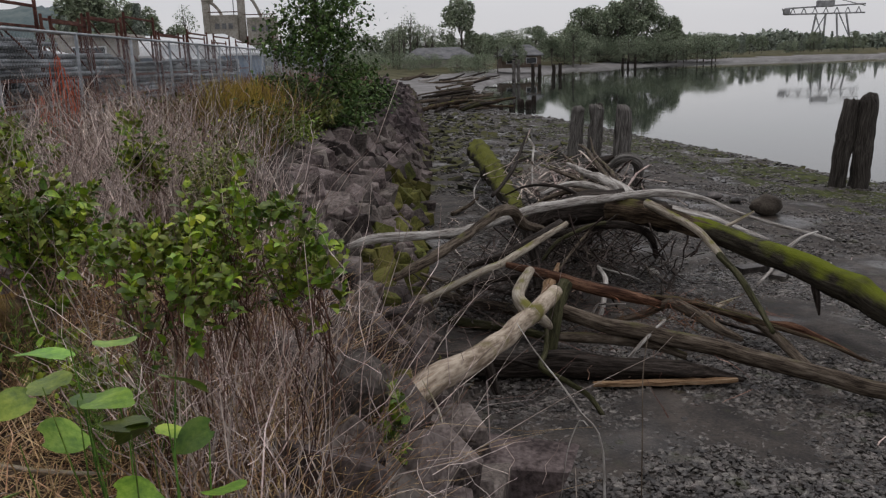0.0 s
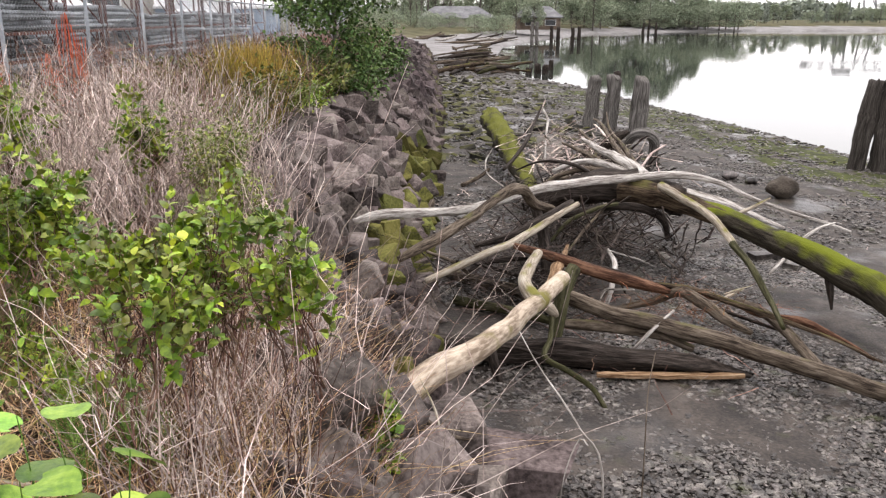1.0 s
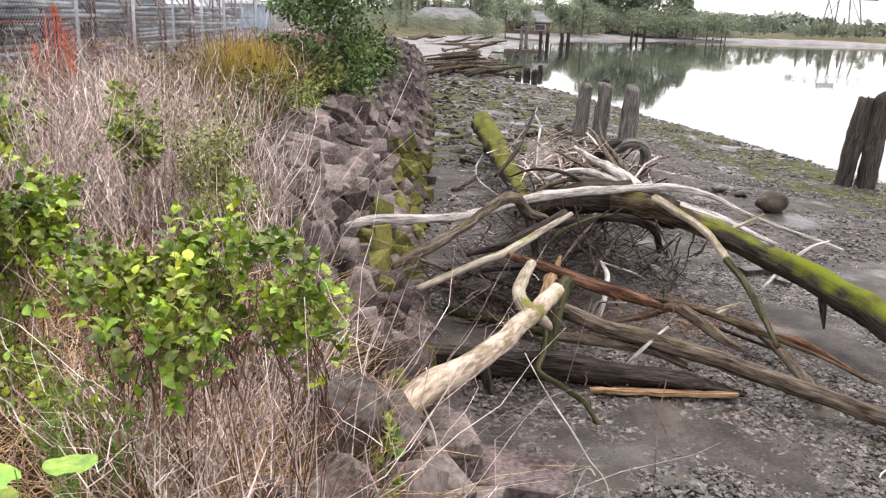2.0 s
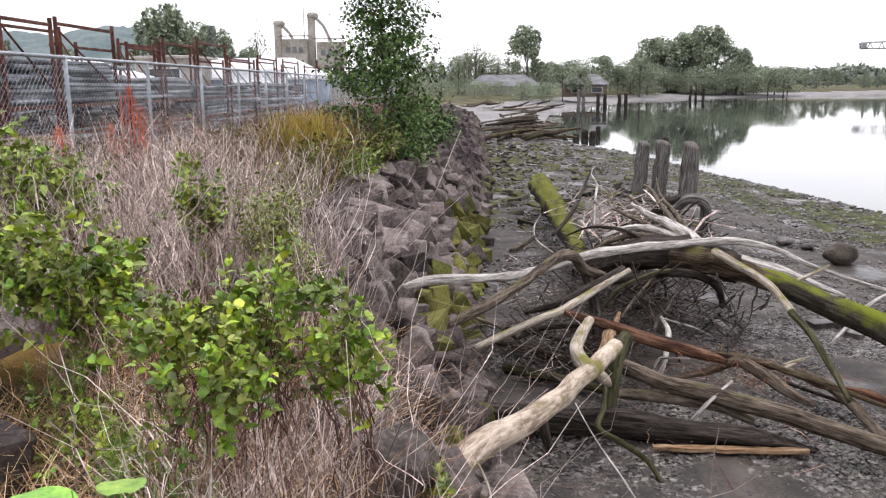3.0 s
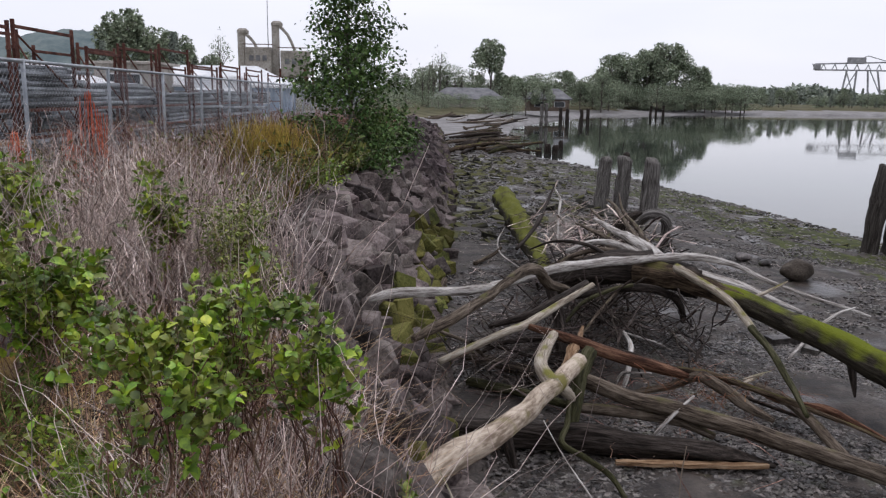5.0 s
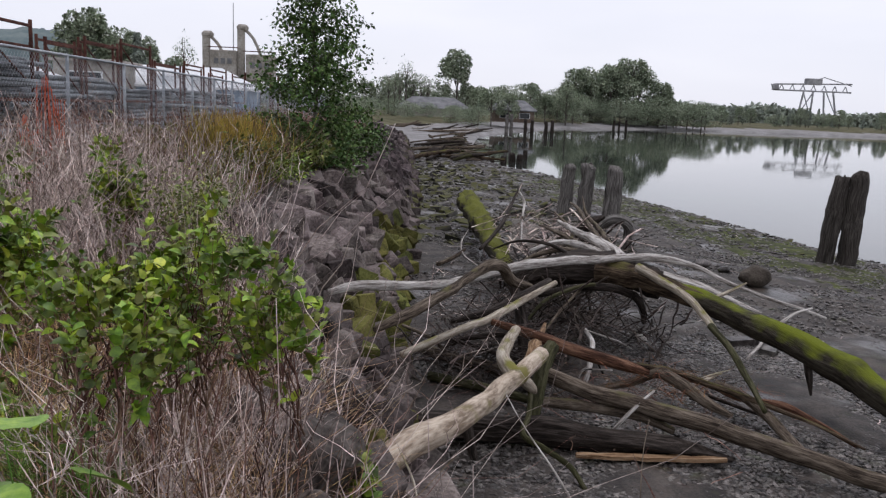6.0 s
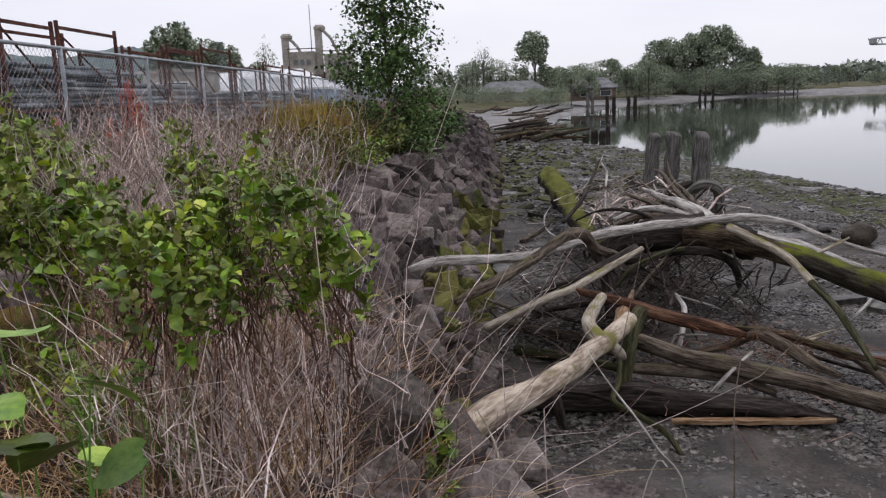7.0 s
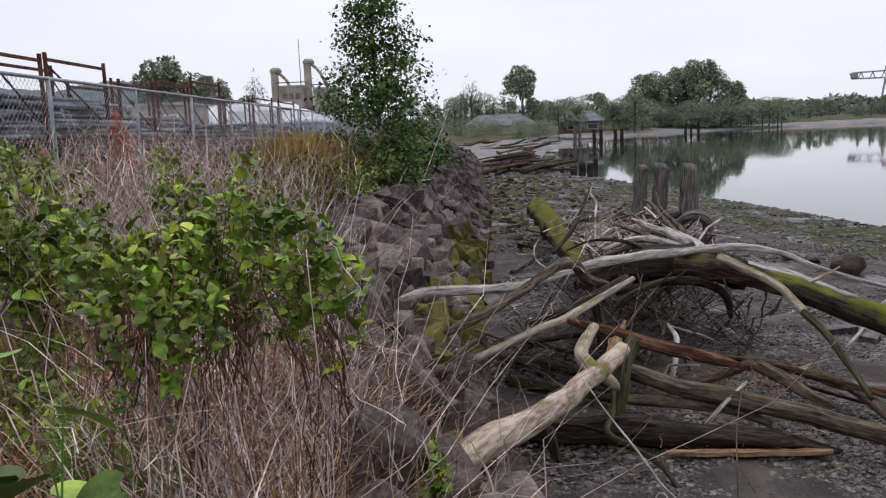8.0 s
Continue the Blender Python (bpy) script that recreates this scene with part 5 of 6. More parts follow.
def brush(name, x, y, clumps, height, material, label, seed, r0=0.006):
    """Dead shrubs: main stems from a shared root with side twigs."""
    r = np.random.default_rng(seed)
    a, b, w = [], [], []
    for k in range(clumps):
        px, py = r.uniform(*x), r.uniform(*y)
        if toe(py) - px < np.interp(py, [3.5, 4.5, 6, 7, 8.5, 20], [0.75, 0.8, 1.0, 1.25, 1.8, 1.85]) or noise.noise(Vector((px * 0.8, py * 0.8, seed))) < -0.2:
            continue
        p = np.array((px, py, float(soil(px, py)) - 0.03))
        for s in range(r.integers(3, 7)):
            h = r.uniform(*height)
            tip = p + np.array((r.normal(0, 0.48), r.normal(0, 0.48), 1.0)) * h
            a.append(p)
            b.append(tip)
            w.append(r0 * r.uniform(0.7, 1.3))
            for j in range(r.integers(3, 8)):
                q = r.uniform(0.3, 0.95)
                o = p + (tip - p) * q
                ln = h * r.uniform(0.12, 0.35)
                a.append(o)
                b.append(o + np.array((r.normal(0, 0.75), r.normal(0, 0.75), r.uniform(0.2, 1.0))) * ln)
                w.append(r0 * 0.5 * r.uniform(0.6, 1.2))
    a, b, w = np.array(a), np.array(b), np.array(w)
    v, f = canes(a, b, r.uniform(0.02, 0.25, len(a)) * np.linalg.norm(b - a, axis=1), w, r, 6, 0.045, 3)
    tagged(build(name, v, f, material), label, "dead brush", kind="stuff")


brush("dead_brush", (-3.3, -0.2), (5.2, 8.5), 170, (0.6, 1.25), M_CANE, "pale leafless brush with many side twigs", 81, 0.005)
brush("dead_brush", (-3.3, 0.0), (8, 13), 170, (0.5, 1.15), M_TWIG, "brown leafless brush on the bank", 82, 0.006)
brush("dead_brush", (-3.3, 0.0), (13, 24), 130, (0.6, 1.1), M_TWIG, "brown leafless brush by the fence", 83, 0.009)
brush("dead_brush", (0.0, 0.72), (2.75, 3.5), 20, (0.45, 0.95), M_CANE, "pale arching leafless brush before a green bush", 85, 0.0032)
brush("dead_brush", (-1.9, -1.0), (5.6, 7.6), 60, (0.6, 1.15), M_CANE, "dense pinkish-grey leafless brush", 86, 0.0045)
brush("dead_brush", (-0.35, 0.55), (3.4, 4.7), 36, (0.3, 0.6), M_CANE, "fine pale leafless brush at the bank's edge", 84, 0.003)
field("red_twigs", (-0.3, 0.6), (3.35, 4.9), 760, (0.2, 0.5), 0.0028, M_TWIG, "tangle of bare reddish twigs at the bank's edge", 65, 0.8, 0.6, 7, away, wig=0.06)
field("pale_canes", (-0.1, 0.62), (3.0, 4.2), 150, (0.5, 1.0), 0.0035, M_CANE, "pale arching dead canes beside the bush", 66, 0.45, 0.7, 8, lambda a, b: (b > 3.05) & (a - 0.35 > -0.4), wig=0.03)
field("dry_straw", (-2.2, 0.75), (2.5, 6.0), 12000, (0.03, 0.2), 0.0034, M_STRAW, "matted dry straw over the soil", 67, 1.8, 0.6, 4)
field("dry_straw", (-1.0, 0.5), (2.5, 4.2), 1100, (0.12, 0.4), 0.0032, M_STRAW, "dry broken straw stalks", 68, 0.8, 0.5, 6, lambda a, b: (a < -0.25) | (b > 2.7))
field("yellow_grass", (-1.55, -0.95), (11.4, 12.8), 1900, (0.7, 1.15), 0.009, M_YGRASS, "clump of tall yellow-orange grass", 69, 0.16, 0.25, category="grass")
field("green_grass", (-1.6, -0.4), (8.5, 13), 1200, (0.3, 0.75), 0.006, M_FERN, "fresh green grass among the stalks", 70, 0.3, 0.3, category="grass")
field("green_grass", (-3.4, -1.0), (10, 18), 600, (0.4, 0.8), 0.008, M_YGRASS, "yellow-green grass among brown stalks", 71, 0.25, 0.3, category="grass")


def horsetails(x, y, n, seed):
    r = np.random.default_rng(seed)
    b, t = [], []
    for k in range(n):
        px, py = x + r.normal(0, 0.11), y + r.normal(0, 0.11)
        z, h = float(soil(px, py)), r.uniform(0.24, 0.46)
        for j in range(80):
            q = r.uniform(0.25, 1.0)
            a, ln = r.uniform(0, 6.28), 0.09 * (1.15 - q)
            p = np.array((px, py, z + h * q))
            b.append(p)
            t.append(p + (math.cos(a) * ln, math.sin(a) * ln, ln * 0.7))
        b.append((px, py, z))
        t.append((px, py, z + h))
    b, t = np.array(b), np.array(t)
    v, f = canes(b, t, np.zeros(len(b)), np.full(len(b), 0.0017), r, 3, 0.02, 3)
    tagged(build("horsetail", v, f, M_FERN), "feathery green horsetail shoots on the bank", "horsetail", kind="stuff")


horsetails(-0.22, 3.4, 24, 1)
horsetails(-0.75, 3.95, 6, 2)

# dead canes that stand out singly


def cane(pts, r0, label, material=M_SILVER):
    wood("dead_cane", pts, [r0, r0 * 0.85, r0 * 0.35], material, label, "dead cane", 6, 0.04, 0.12, group="dead canes on the bank")


cane([(1.47, 3.62, 0.6), (1.47, 3.65, 1.21), (1.4, 3.75, 1.34), (1.35, 3.85, 1.41), (1.29, 3.95, 1.48), (1.25, 4.05, 1.53), (1.22, 4.2, 1.57)], 0.006, "white peeling twig leaning out over the beach")
cane([(1.42, 3.7, 1.3), (1.4, 3.75, 1.3), (1.34, 3.7, 1.2), (1.3, 3.65, 1.0)], 0.004, "thin white side twig")
cane([(1.6, 3.55, 0.7), (1.61, 3.6, 1.23), (1.67, 3.8, 1.46), (1.72, 3.9, 1.59)], 0.0035, "thin upright grey twig", M_GREY)
cane([(-1.0, 4.62, 1.5), (-1.02, 4.55, 1.72), (-1.06, 4.55, 1.86)], 0.016, "grey broken stub of a cane beside the mossy boulder")
cane([(-0.45, 4.1, 1.4), (-0.4, 4.05, 1.65), (-0.42, 4.0, 1.82)], 0.018, "bleached broken stub of a shrub")
cane([(-0.2, 3.9, 1.35), (-0.1, 3.8, 1.6), (-0.12, 3.75, 1.8)], 0.013, "bleached broken stub of a shrub")
cane([(-0.3, 8.1, 1.2), (-0.3, 7.4, 1.7), (-0.15, 7.6, 2.05)], 0.012, "grey crooked dead branch among stones")
cane([(0.2, 4.1, 1.25), (0.35, 4.2, 1.3), (0.5, 4.3, 1.28)], 0.02, "pale stick lying on dry straw", M_PALE)
cane([(-0.3, 3.5, 1.45), (0.0, 3.45, 1.4), (0.25, 3.5, 1.3)], 0.011, "pale fallen stalk on dry straw", M_PALE)
cane([(-0.7, 3.3, 1.5), (-0.45, 3.2, 1.5), (-0.2, 3.3, 1.42)], 0.012, "tan fallen stalk on dry straw", M_PALE)
cane([(0.05, 3.7, 1.3), (0.15, 3.9, 1.35), (0.2, 4.2, 1.27)], 0.009, "tan fallen stalk on dry straw", M_PALE)
cane([(-1.0, 3.0, 1.52), (-0.75, 3.05, 1.55), (-0.5, 2.95, 1.5)], 0.013, "pale fallen stalk beside boulders", M_PALE)
cane([(0.75, 4.7, 0.95), (0.95, 4.85, 0.72), (1.1, 5.0, 0.6)], 0.02, "brown stick lying on the stones", M_GREY)
cane([(0.9, 4.3, 0.75), (0.88, 4.5, 1.0), (0.8, 4.7, 1.12)], 0.009, "pale broken cane on the stones", M_PALE)
cane([(-0.05, 18.6, 1.3), (0.2, 18.8, 1.62), (0.5, 19.2, 1.7)], 0.035, "bleached white branch on top of the stones")
cane([(0.0, 17.9, 1.3), (0.15, 18.0, 1.45), (0.45, 18.2, 1.48)], 0.03, "bleached white branch on top of the stones")
cane([(0.04, 19.3, 1.3), (0.05, 19.3, 1.6), (0.06, 19.3, 1.9)], 0.04, "white post standing in the scrub", M_WHITE)
cane([(-0.35, 13.8, 1.2), (-0.05, 13.2, 1.1), (0.3, 12.7, 0.95)], 0.025, "grey stick lying across the stones")


def young_alder():
    r = np.random.default_rng(77)
    x, y = -0.55, 16.4
    z = float(soil(x, y))
    base = (x, y, z)
    t = thing("alder_tree", base, "young alder with airy dark green foliage", "tree")
    top = 4.95
    limb("trunk", [(x, y, z - 0.1), (x + 0.04, y, z + 1.2), (x - 0.02, y, z + 2.4), (x + 0.03, y, top)], [0.06, 0.05, 0.035, 0.01], M_BARK, t, base, "", 8, 0.15)
    place, direct = [], []
    for k in range(64):
        q = (k + 0.5) / 64
        h = z + 0.35 + (top - z - 0.35) * q
        wide = 1.0 * (1 - q) ** 0.55 * (0.75 + 0.5 * r.random()) + 0.16
        if q > 0.55:
            wide *= 0.95
        a = k * 2.4 + r.normal(0, 0.3)
        p0 = np.array((x, y, h))
        p1 = p0 + (math.cos(a) * wide, math.sin(a) * wide, wide * r.uniform(0.05, 0.5))
        limb("branch", [tuple(p0), tuple((p0 + p1) / 2 + (0, 0, 0.05)), tuple(p1)], [0.014, 0.009, 0.004], M_BARK, t, base, "", 5, 0.25)
        m = int(150 * (1.3 - q) * (0.6 + 0.8 * r.random())) + 40
        s = r.uniform(0.25, 1.08, m)
        p = p0 + (p1 - p0) * s[:, None] + r.normal(0, 0.13, (m, 3)) * (1, 1, 0.6)
        place.append(p)
        direct.append(r.normal(0, 1, (m, 3)) + (p1 - p0) * 0.5 + (0, 0, -0.3))
    p, d = np.concatenate(place), np.concatenate(direct)
    v, f = leaf_cloud(p, d, r.uniform(0.045, 0.085, len(p)), r, 1.4)
    ob = build("crown", v, f, M_TREE, t, base, True)
    ob["kind"] = "stuff"
    return t


young_alder()

# ---- the yard behind the fence ----
FX = -3.45


def fence_panel(y0, length=2.4):
    z = 1.48
    base = (FX, y0, z)
    t = thing("fence_panel", base, "galvanised chain-link fence panel on steel posts", "fence", "chain-link fence")
    v, f, g = tube([(FX, y0, z - 0.2), (FX, y0, z + 1.74)], [0.024, 0.024], 8, 0.6, 0, 1, 0)
    build("post", v, f, M_STEEL, t, base, True)
    v, f, g = tube([(FX, y0, z + 1.72), (FX, y0 + length, z + 1.72)], [0.02, 0.02], 8, 1.0, 0, 1, 0)
    build("top_rail", v, f, M_STEEL, t, base, True)
    a, b, h, step = [], [], 1.7, 0.08
    for k in range(int((length + h) / step)):
        s = k * step
        for sgn in (1, -1):
            e0, e1 = max(0, s - h), min(length, s)
            p, q = (e0, s - e0), (e1, s - e1)
            if sgn < 0:
                p, q = (length - p[0], p[1]), (length - q[0], q[1])
            a.append((FX, y0 + p[0], z + p[1]))
            b.append((FX, y0 + q[0], z + q[1]))
    a, b = np.array(a), np.array(b)
    v, f = canes(a, b, np.zeros(len(a)), np.full(len(a), 0.0022), np.random.default_rng(0), 2, 0, 3)
    build("wire_mesh", v, f, M_STEEL, t, base)
    return t


first_panel = fence_panel(5.1)
for k in range(1, 24):
    copy_thing(first_panel, Matrix.Translation((FX, 5.1 + 2.4 * k, 1.48)))


def rack(x, y, w, h, label, z=1.5):
    """A bay of pallet racking: uprights along the fence, arms behind."""
    base = (x, y, z)
    t = thing("storage_rack", base, label, "rack", "storage racks in the yard")
    for py in (0, w):
        for px in (0, -1.1):
            post = build("post", *box((x + px, y + py, z + h / 2), (0.06, 0.06, h), 0, 0.006), M_RUST, t, base)
            for k in range(5):
                build("foot_plate" if k == 0 else "bracket", *box((x + px, y + py - 0.045, z + 0.05 + k * h / 5), (0.05, 0.03, 0.06)), M_RUST, post, base)
        v, f, g = tube([(x, y + py, z + 0.3), (x - 1.1, y + py, z + h * 0.9)], [0.018, 0.018], 6, 1, 0, 1, 0)
        build("brace", v, f, M_RUST, t, base)
    for px in (0, -1.1):
        for lv in (0.55, 1.05, h - 0.12):
            build("beam", *box((x + px, y + w / 2, z + lv), (0.04, w - 0.07, 0.06), 0, 0.006), M_RUST, t, base)
    v, f, g = tube([(x, y + 0.02, z + h - 0.2), (x, y + w, z + h * 0.5)], [0.02, 0.02], 6, 1, 0, 1, 0)
    build("brace", v, f, M_RUST, t, base)
    return t


def pipes(x, y, z, length, rows, cols, r0, seed, label):
    rr = np.random.default_rng(seed)
    base = (x, y, z)
    t = thing("pipe_stack", base, label, "pipe stack", "pipe stacks in the yard")
    v, f, g = tube([(0, 0, 0), (0, length, 0)], [r0, r0], 8, length, 0, 1, 0)
    me = bpy.data.meshes.new("pipe")
    me.from_pydata(v.tolist(), [], f)
    me.materials.append(M_PIPE)
    for i in range(rows):
        for j in range(cols):
            o = new("pipe", me)
            o.parent = t
            if rr.random() < 0.14 and i > 1:
                o.matrix_basis = Matrix.LocRotScale((-j * r0 * 2.15, rr.uniform(-0.6, 0.6), r0 + i * r0 * 1.9), Euler((rr.normal(0, 0.015), 0, rr.normal(0, 0.04))), (1.2, rr.uniform(0.5, 0.9), 0.6))
                continue
            o.matrix_basis = Matrix.LocRotScale((-j * r0 * 2.15 - (i % 2) * r0, rr.normal(0, 0.5), r0 + i * r0 * 1.9), Euler((rr.normal(0, 0.006), 0, rr.normal(0, 0.02))), (1, rr.uniform(0.8, 1.1), 1))
    return t


for k, (ry, w, h) in enumerate(((12.2, 1.5, 2.4), (13.9, 1.65, 2.58), (15.75, 2.45, 2.62), (18.9, 2.0, 2.35), (21.2, 2.4, 2.55), (23.9, 2.8, 2.7), (27.2, 3.2, 2.3), (31.0, 3.2, 2.5), (35.5, 3.4, 2.5), (40.5, 3.4, 2.4))):
    rack(-6.3, ry, w, h, "rust-red steel storage rack, empty on top" if k % 2 else "rust-red steel storage rack holding pipes")
for k, (px, py, pz, ln, ro, co, pr) in enumerate(((-6.36, 11.8, 2.6, 4.2, 6, 8, 0.045), (-6.36, 14.6, 2.6, 4.4, 8, 8, 0.05), (-6.36, 12.0, 1.52, 5.5, 5, 8, 0.055), (-6.36, 19.0, 2.6, 4.6, 5, 8, 0.05), (-6.36, 17.8, 1.52, 6.0, 5, 8, 0.055), (-8.2, 14.0, 1.5, 7.0, 13, 6, 0.06), (-6.4, 24.0, 1.52, 6.5, 12, 7, 0.06), (-6.4, 31.0, 1.52, 7.0, 11, 7, 0.07), (-8.4, 22.0, 1.5, 7.0, 12, 6, 0.07))):
    pipes(px, py, pz, ln, ro, co, pr, k, "bundle of grey steel pipes in a rack" if k in (0, 1, 3) else "tall stack of grey steel pipes on the yard")
for k, (cx, cy) in enumerate(((-3.95, 7.9), (-4.3, 8.9), (-4.0, 9.9), (-4.4, 10.9))):
    base = (cx, cy, 1.5)
    crate = thing("timber_crate", base, "worn wooden crate behind the fence", "crate", "crates in the yard")
    for j in range(4):
        build("slat", *box((cx + 0.28, cy, 1.62 + j * 0.2), (0.03, 0.8, 0.15), 0, 0.005), M_TAN if k % 2 else M_CONC, crate, base)
    build("body", *box((cx, cy, 1.9), (0.52, 0.76, 0.78), 0, 0.01), M_BROWNWALL, crate, base)


def netting(x, y, h, w, seed):
    r = np.random.default_rng(seed)
    z = float(soil(x, y))
    base = (x, y, z)
    a, b = [], []
    for k in range(13):
        q = k / 12
        a.append((x - w / 2 + w * q, y + 0.05 * math.sin(q * 6), z))
        b.append((x - w / 2 + w * q, y + 0.05 * math.sin(q * 6), z + h * (0.9 + 0.1 * math.sin(q * 5))))
    for k in range(26):
        q = k / 26
        a.append((x - w / 2, y, z + h * q))
        b.append((x + w / 2, y, z + h * q))
    a, b = np.array(a), np.array(b)
    v, f = canes(a, b, np.zeros(len(a)), np.full(len(a), 0.016), r, 4, 0.012, 4)
    tagged(build("safety_netting", v - 0, f, M_ORANGE, base=base), "torn orange plastic safety netting on the fence", "netting", "orange netting")


netting(-3.38, 11.5, 1.42, 0.36, 1)
netting(-3.38, 9.5, 1.0, 0.2, 2)
netting(-3.38, 10.8, 0.95, 0.22, 3)


def lump(name, c, size, rot, material, label, category):
    v, f = box(c, size, rot, 0.05)
    return tagged(build(name, v, f, material, base=(c[0], c[1], c[2] - size[2] / 2)), label, category)


def shed(name, x, y, z, w, d, h, roof_h, wall, roof, label, windows=0, over=0.4, wallpart="wall"):
    base = (x, y, z)
    t = thing(name, base, label, "building")
    build(wallpart, *box((x, y, z + h / 2), (w, d, h)), wall, t, base)
    a, b = w / 2 + over, d / 2 + over
    rv = np.array([(-a, -b, h), (a, -b, h), (a, b, h), (-a, b, h), (-a * 0.55, 0, h + roof_h), (a * 0.55, 0, h + roof_h), (-a, -b, h - 0.15), (a, -b, h - 0.15), (a, b, h - 0.15), (-a, b, h - 0.15)]) + base
    rf = [(0, 1, 5, 4), (1, 2, 5), (2, 3, 4, 5), (3, 0, 4), (0, 6, 7, 1), (1, 7, 8, 2), (2, 8, 9, 3), (3, 9, 6, 0), (9, 8, 7, 6)]
    build("roof", rv, rf, roof, t, base)
    for k in range(windows):
        wx = x - w / 2 + w * (k + 0.5) / windows
        frame_part = build("window", *box((wx, y - d / 2 - 0.02, z + h * 0.55), (w / windows * 0.55, 0.1, h * 0.45)), M_WHITE, t, base)
        build("pane", *box((wx, y - d / 2 - 0.05, z + h * 0.55), (w / windows * 0.5, 0.06, h * 0.4)), M_GLASS, frame_part, base)
    return t


shed("white_marquee", -14.5, 64, 1.6, 11, 8, 1.9, 1.5, M_BLUE, M_WHITE, "long low shed under white sheeting", 4)
shed("white_marquee", -25, 52, 1.6, 12, 8, 1.8, 1.2, M_CONC, M_WHITE, "pale storage shed with a white roof", 0)
shed("site_cabin", -18.4, 58, 1.6, 4, 4, 3.3, 0.12, M_CONC, M_CONC, "beige site building behind the racks", 1)
shed("river_house", 21.9, 132, 0.9, 6.2, 6, 1.9, 1.6, M_BROWNWALL, M_ROOF, "low brown house with a hipped grey roof", 2)
shed("low_shed", 10.2, 150, 0.9, 13, 7, 1.7, 2.0, M_CONC, M_ROOF, "long low grey-roofed shed", 0)


def van(x, y, z):
    base = (x, y, z)
    t = thing("white_van", base, "white box van parked in the yard", "van")
    body = build("body", *box((x, y + 1.2, z + 1.25), (1.9, 3.4, 1.9), 0, 0.08), M_WHITE, t, base)
    cab = build("cab", *box((x, y - 1.1, z + 0.95), (1.8, 1.3, 1.3), 0, 0.12), M_WHITE, t, base)
    build("windscreen", *box((x, y - 1.76, z + 1.25), (1.5, 0.06, 0.5), 0, 0.02), M_GLASS, cab, base)
    for sx in (-0.6, 0.6):
        build("headlight", *box((x + sx, y - 1.77, z + 0.6), (0.26, 0.06, 0.16), 0, 0.02), M_STEEL, cab, base)
    for sx in (-0.85, 0.85):
        for sy in (-1.1, 2.2):
            v, f, g = tube([(x + sx - 0.11, y + sy, z + 0.34), (x + sx + 0.11, y + sy, z + 0.34)], [0.34, 0.34], 14, 0.2, 0, 1, 0)
            build("wheel", v, f, M_DARK, t, base, True)
    return t


van(-8.6, 40.0, 1.55)
def silo_plant():
    x, y, z = -20, 112, 1.6
    base = (x, y, z)
    t = thing("batching_plant", base, "stained concrete batching plant with elevator towers", "industrial plant")
    for px, h in ((-22.3, 9.3), (-17.8, 10.3)):
        build("tower", *box((px, y, z + h / 2), (0.9, 0.9, h), 0, 0.08), M_CONC, t, base)
        build("tower_head", *box((px + 0.2, y, z + h + 0.1), (1.5, 1.1, 0.9), 0, 0.3), M_CONC, t, base)
        v, f, g = tube([(px + 0.4, y, z + h), (px + 1.6, y, z + h - 1.2), (px + 2.5, y, z + h - 3.2)], [0.22, 0.2, 0.2], 8, 0.8, 0, 1, 0)
        build("chute", v, f, M_CONC, t, base, True)
    for px, w, h in ((-19.9, 3.4, 7.6), (-15.2, 3.6, 7.2)):
        build("bin", *box((px, y, z + h - 1.9), (w, 3, 3.4), 0, 0.1), M_CONC, t, base)
        for dx in (-w / 2 + 0.15, w / 2 - 0.15):
            build("leg", *box((px + dx, y - 1.3, z + h / 2 - 1.8), (0.28, 0.28, h - 3.6)), M_RUST, t, base)
        for j in range(3):
            build("panel", *box((px - w / 4 + j * w / 4, y - 1.54, z + h - 1.6), (w / 6, 0.1, 0.7)), M_ROOF, t, base)
        build("rail", *box((px, y - 1.6, z + h + 0.15), (w + 0.5, 0.1, 0.12)), M_RUST, t, base)
    for px in (-21.3, -18.6, -16.8, -13.6, -12.6):
        build("stanchion", *box((px, y - 3, z + 2.3), (0.22, 0.22, 4.6)), M_RUST, t, base)
    v, f, g = tube([(-18.8, y, z), (-18.8, y, z + 13.5)], [0.09, 0.05], 6, 3, 0, 1, 0)
    build("mast", v, f, M_CRANE, t, base)
    return t


silo_plant()


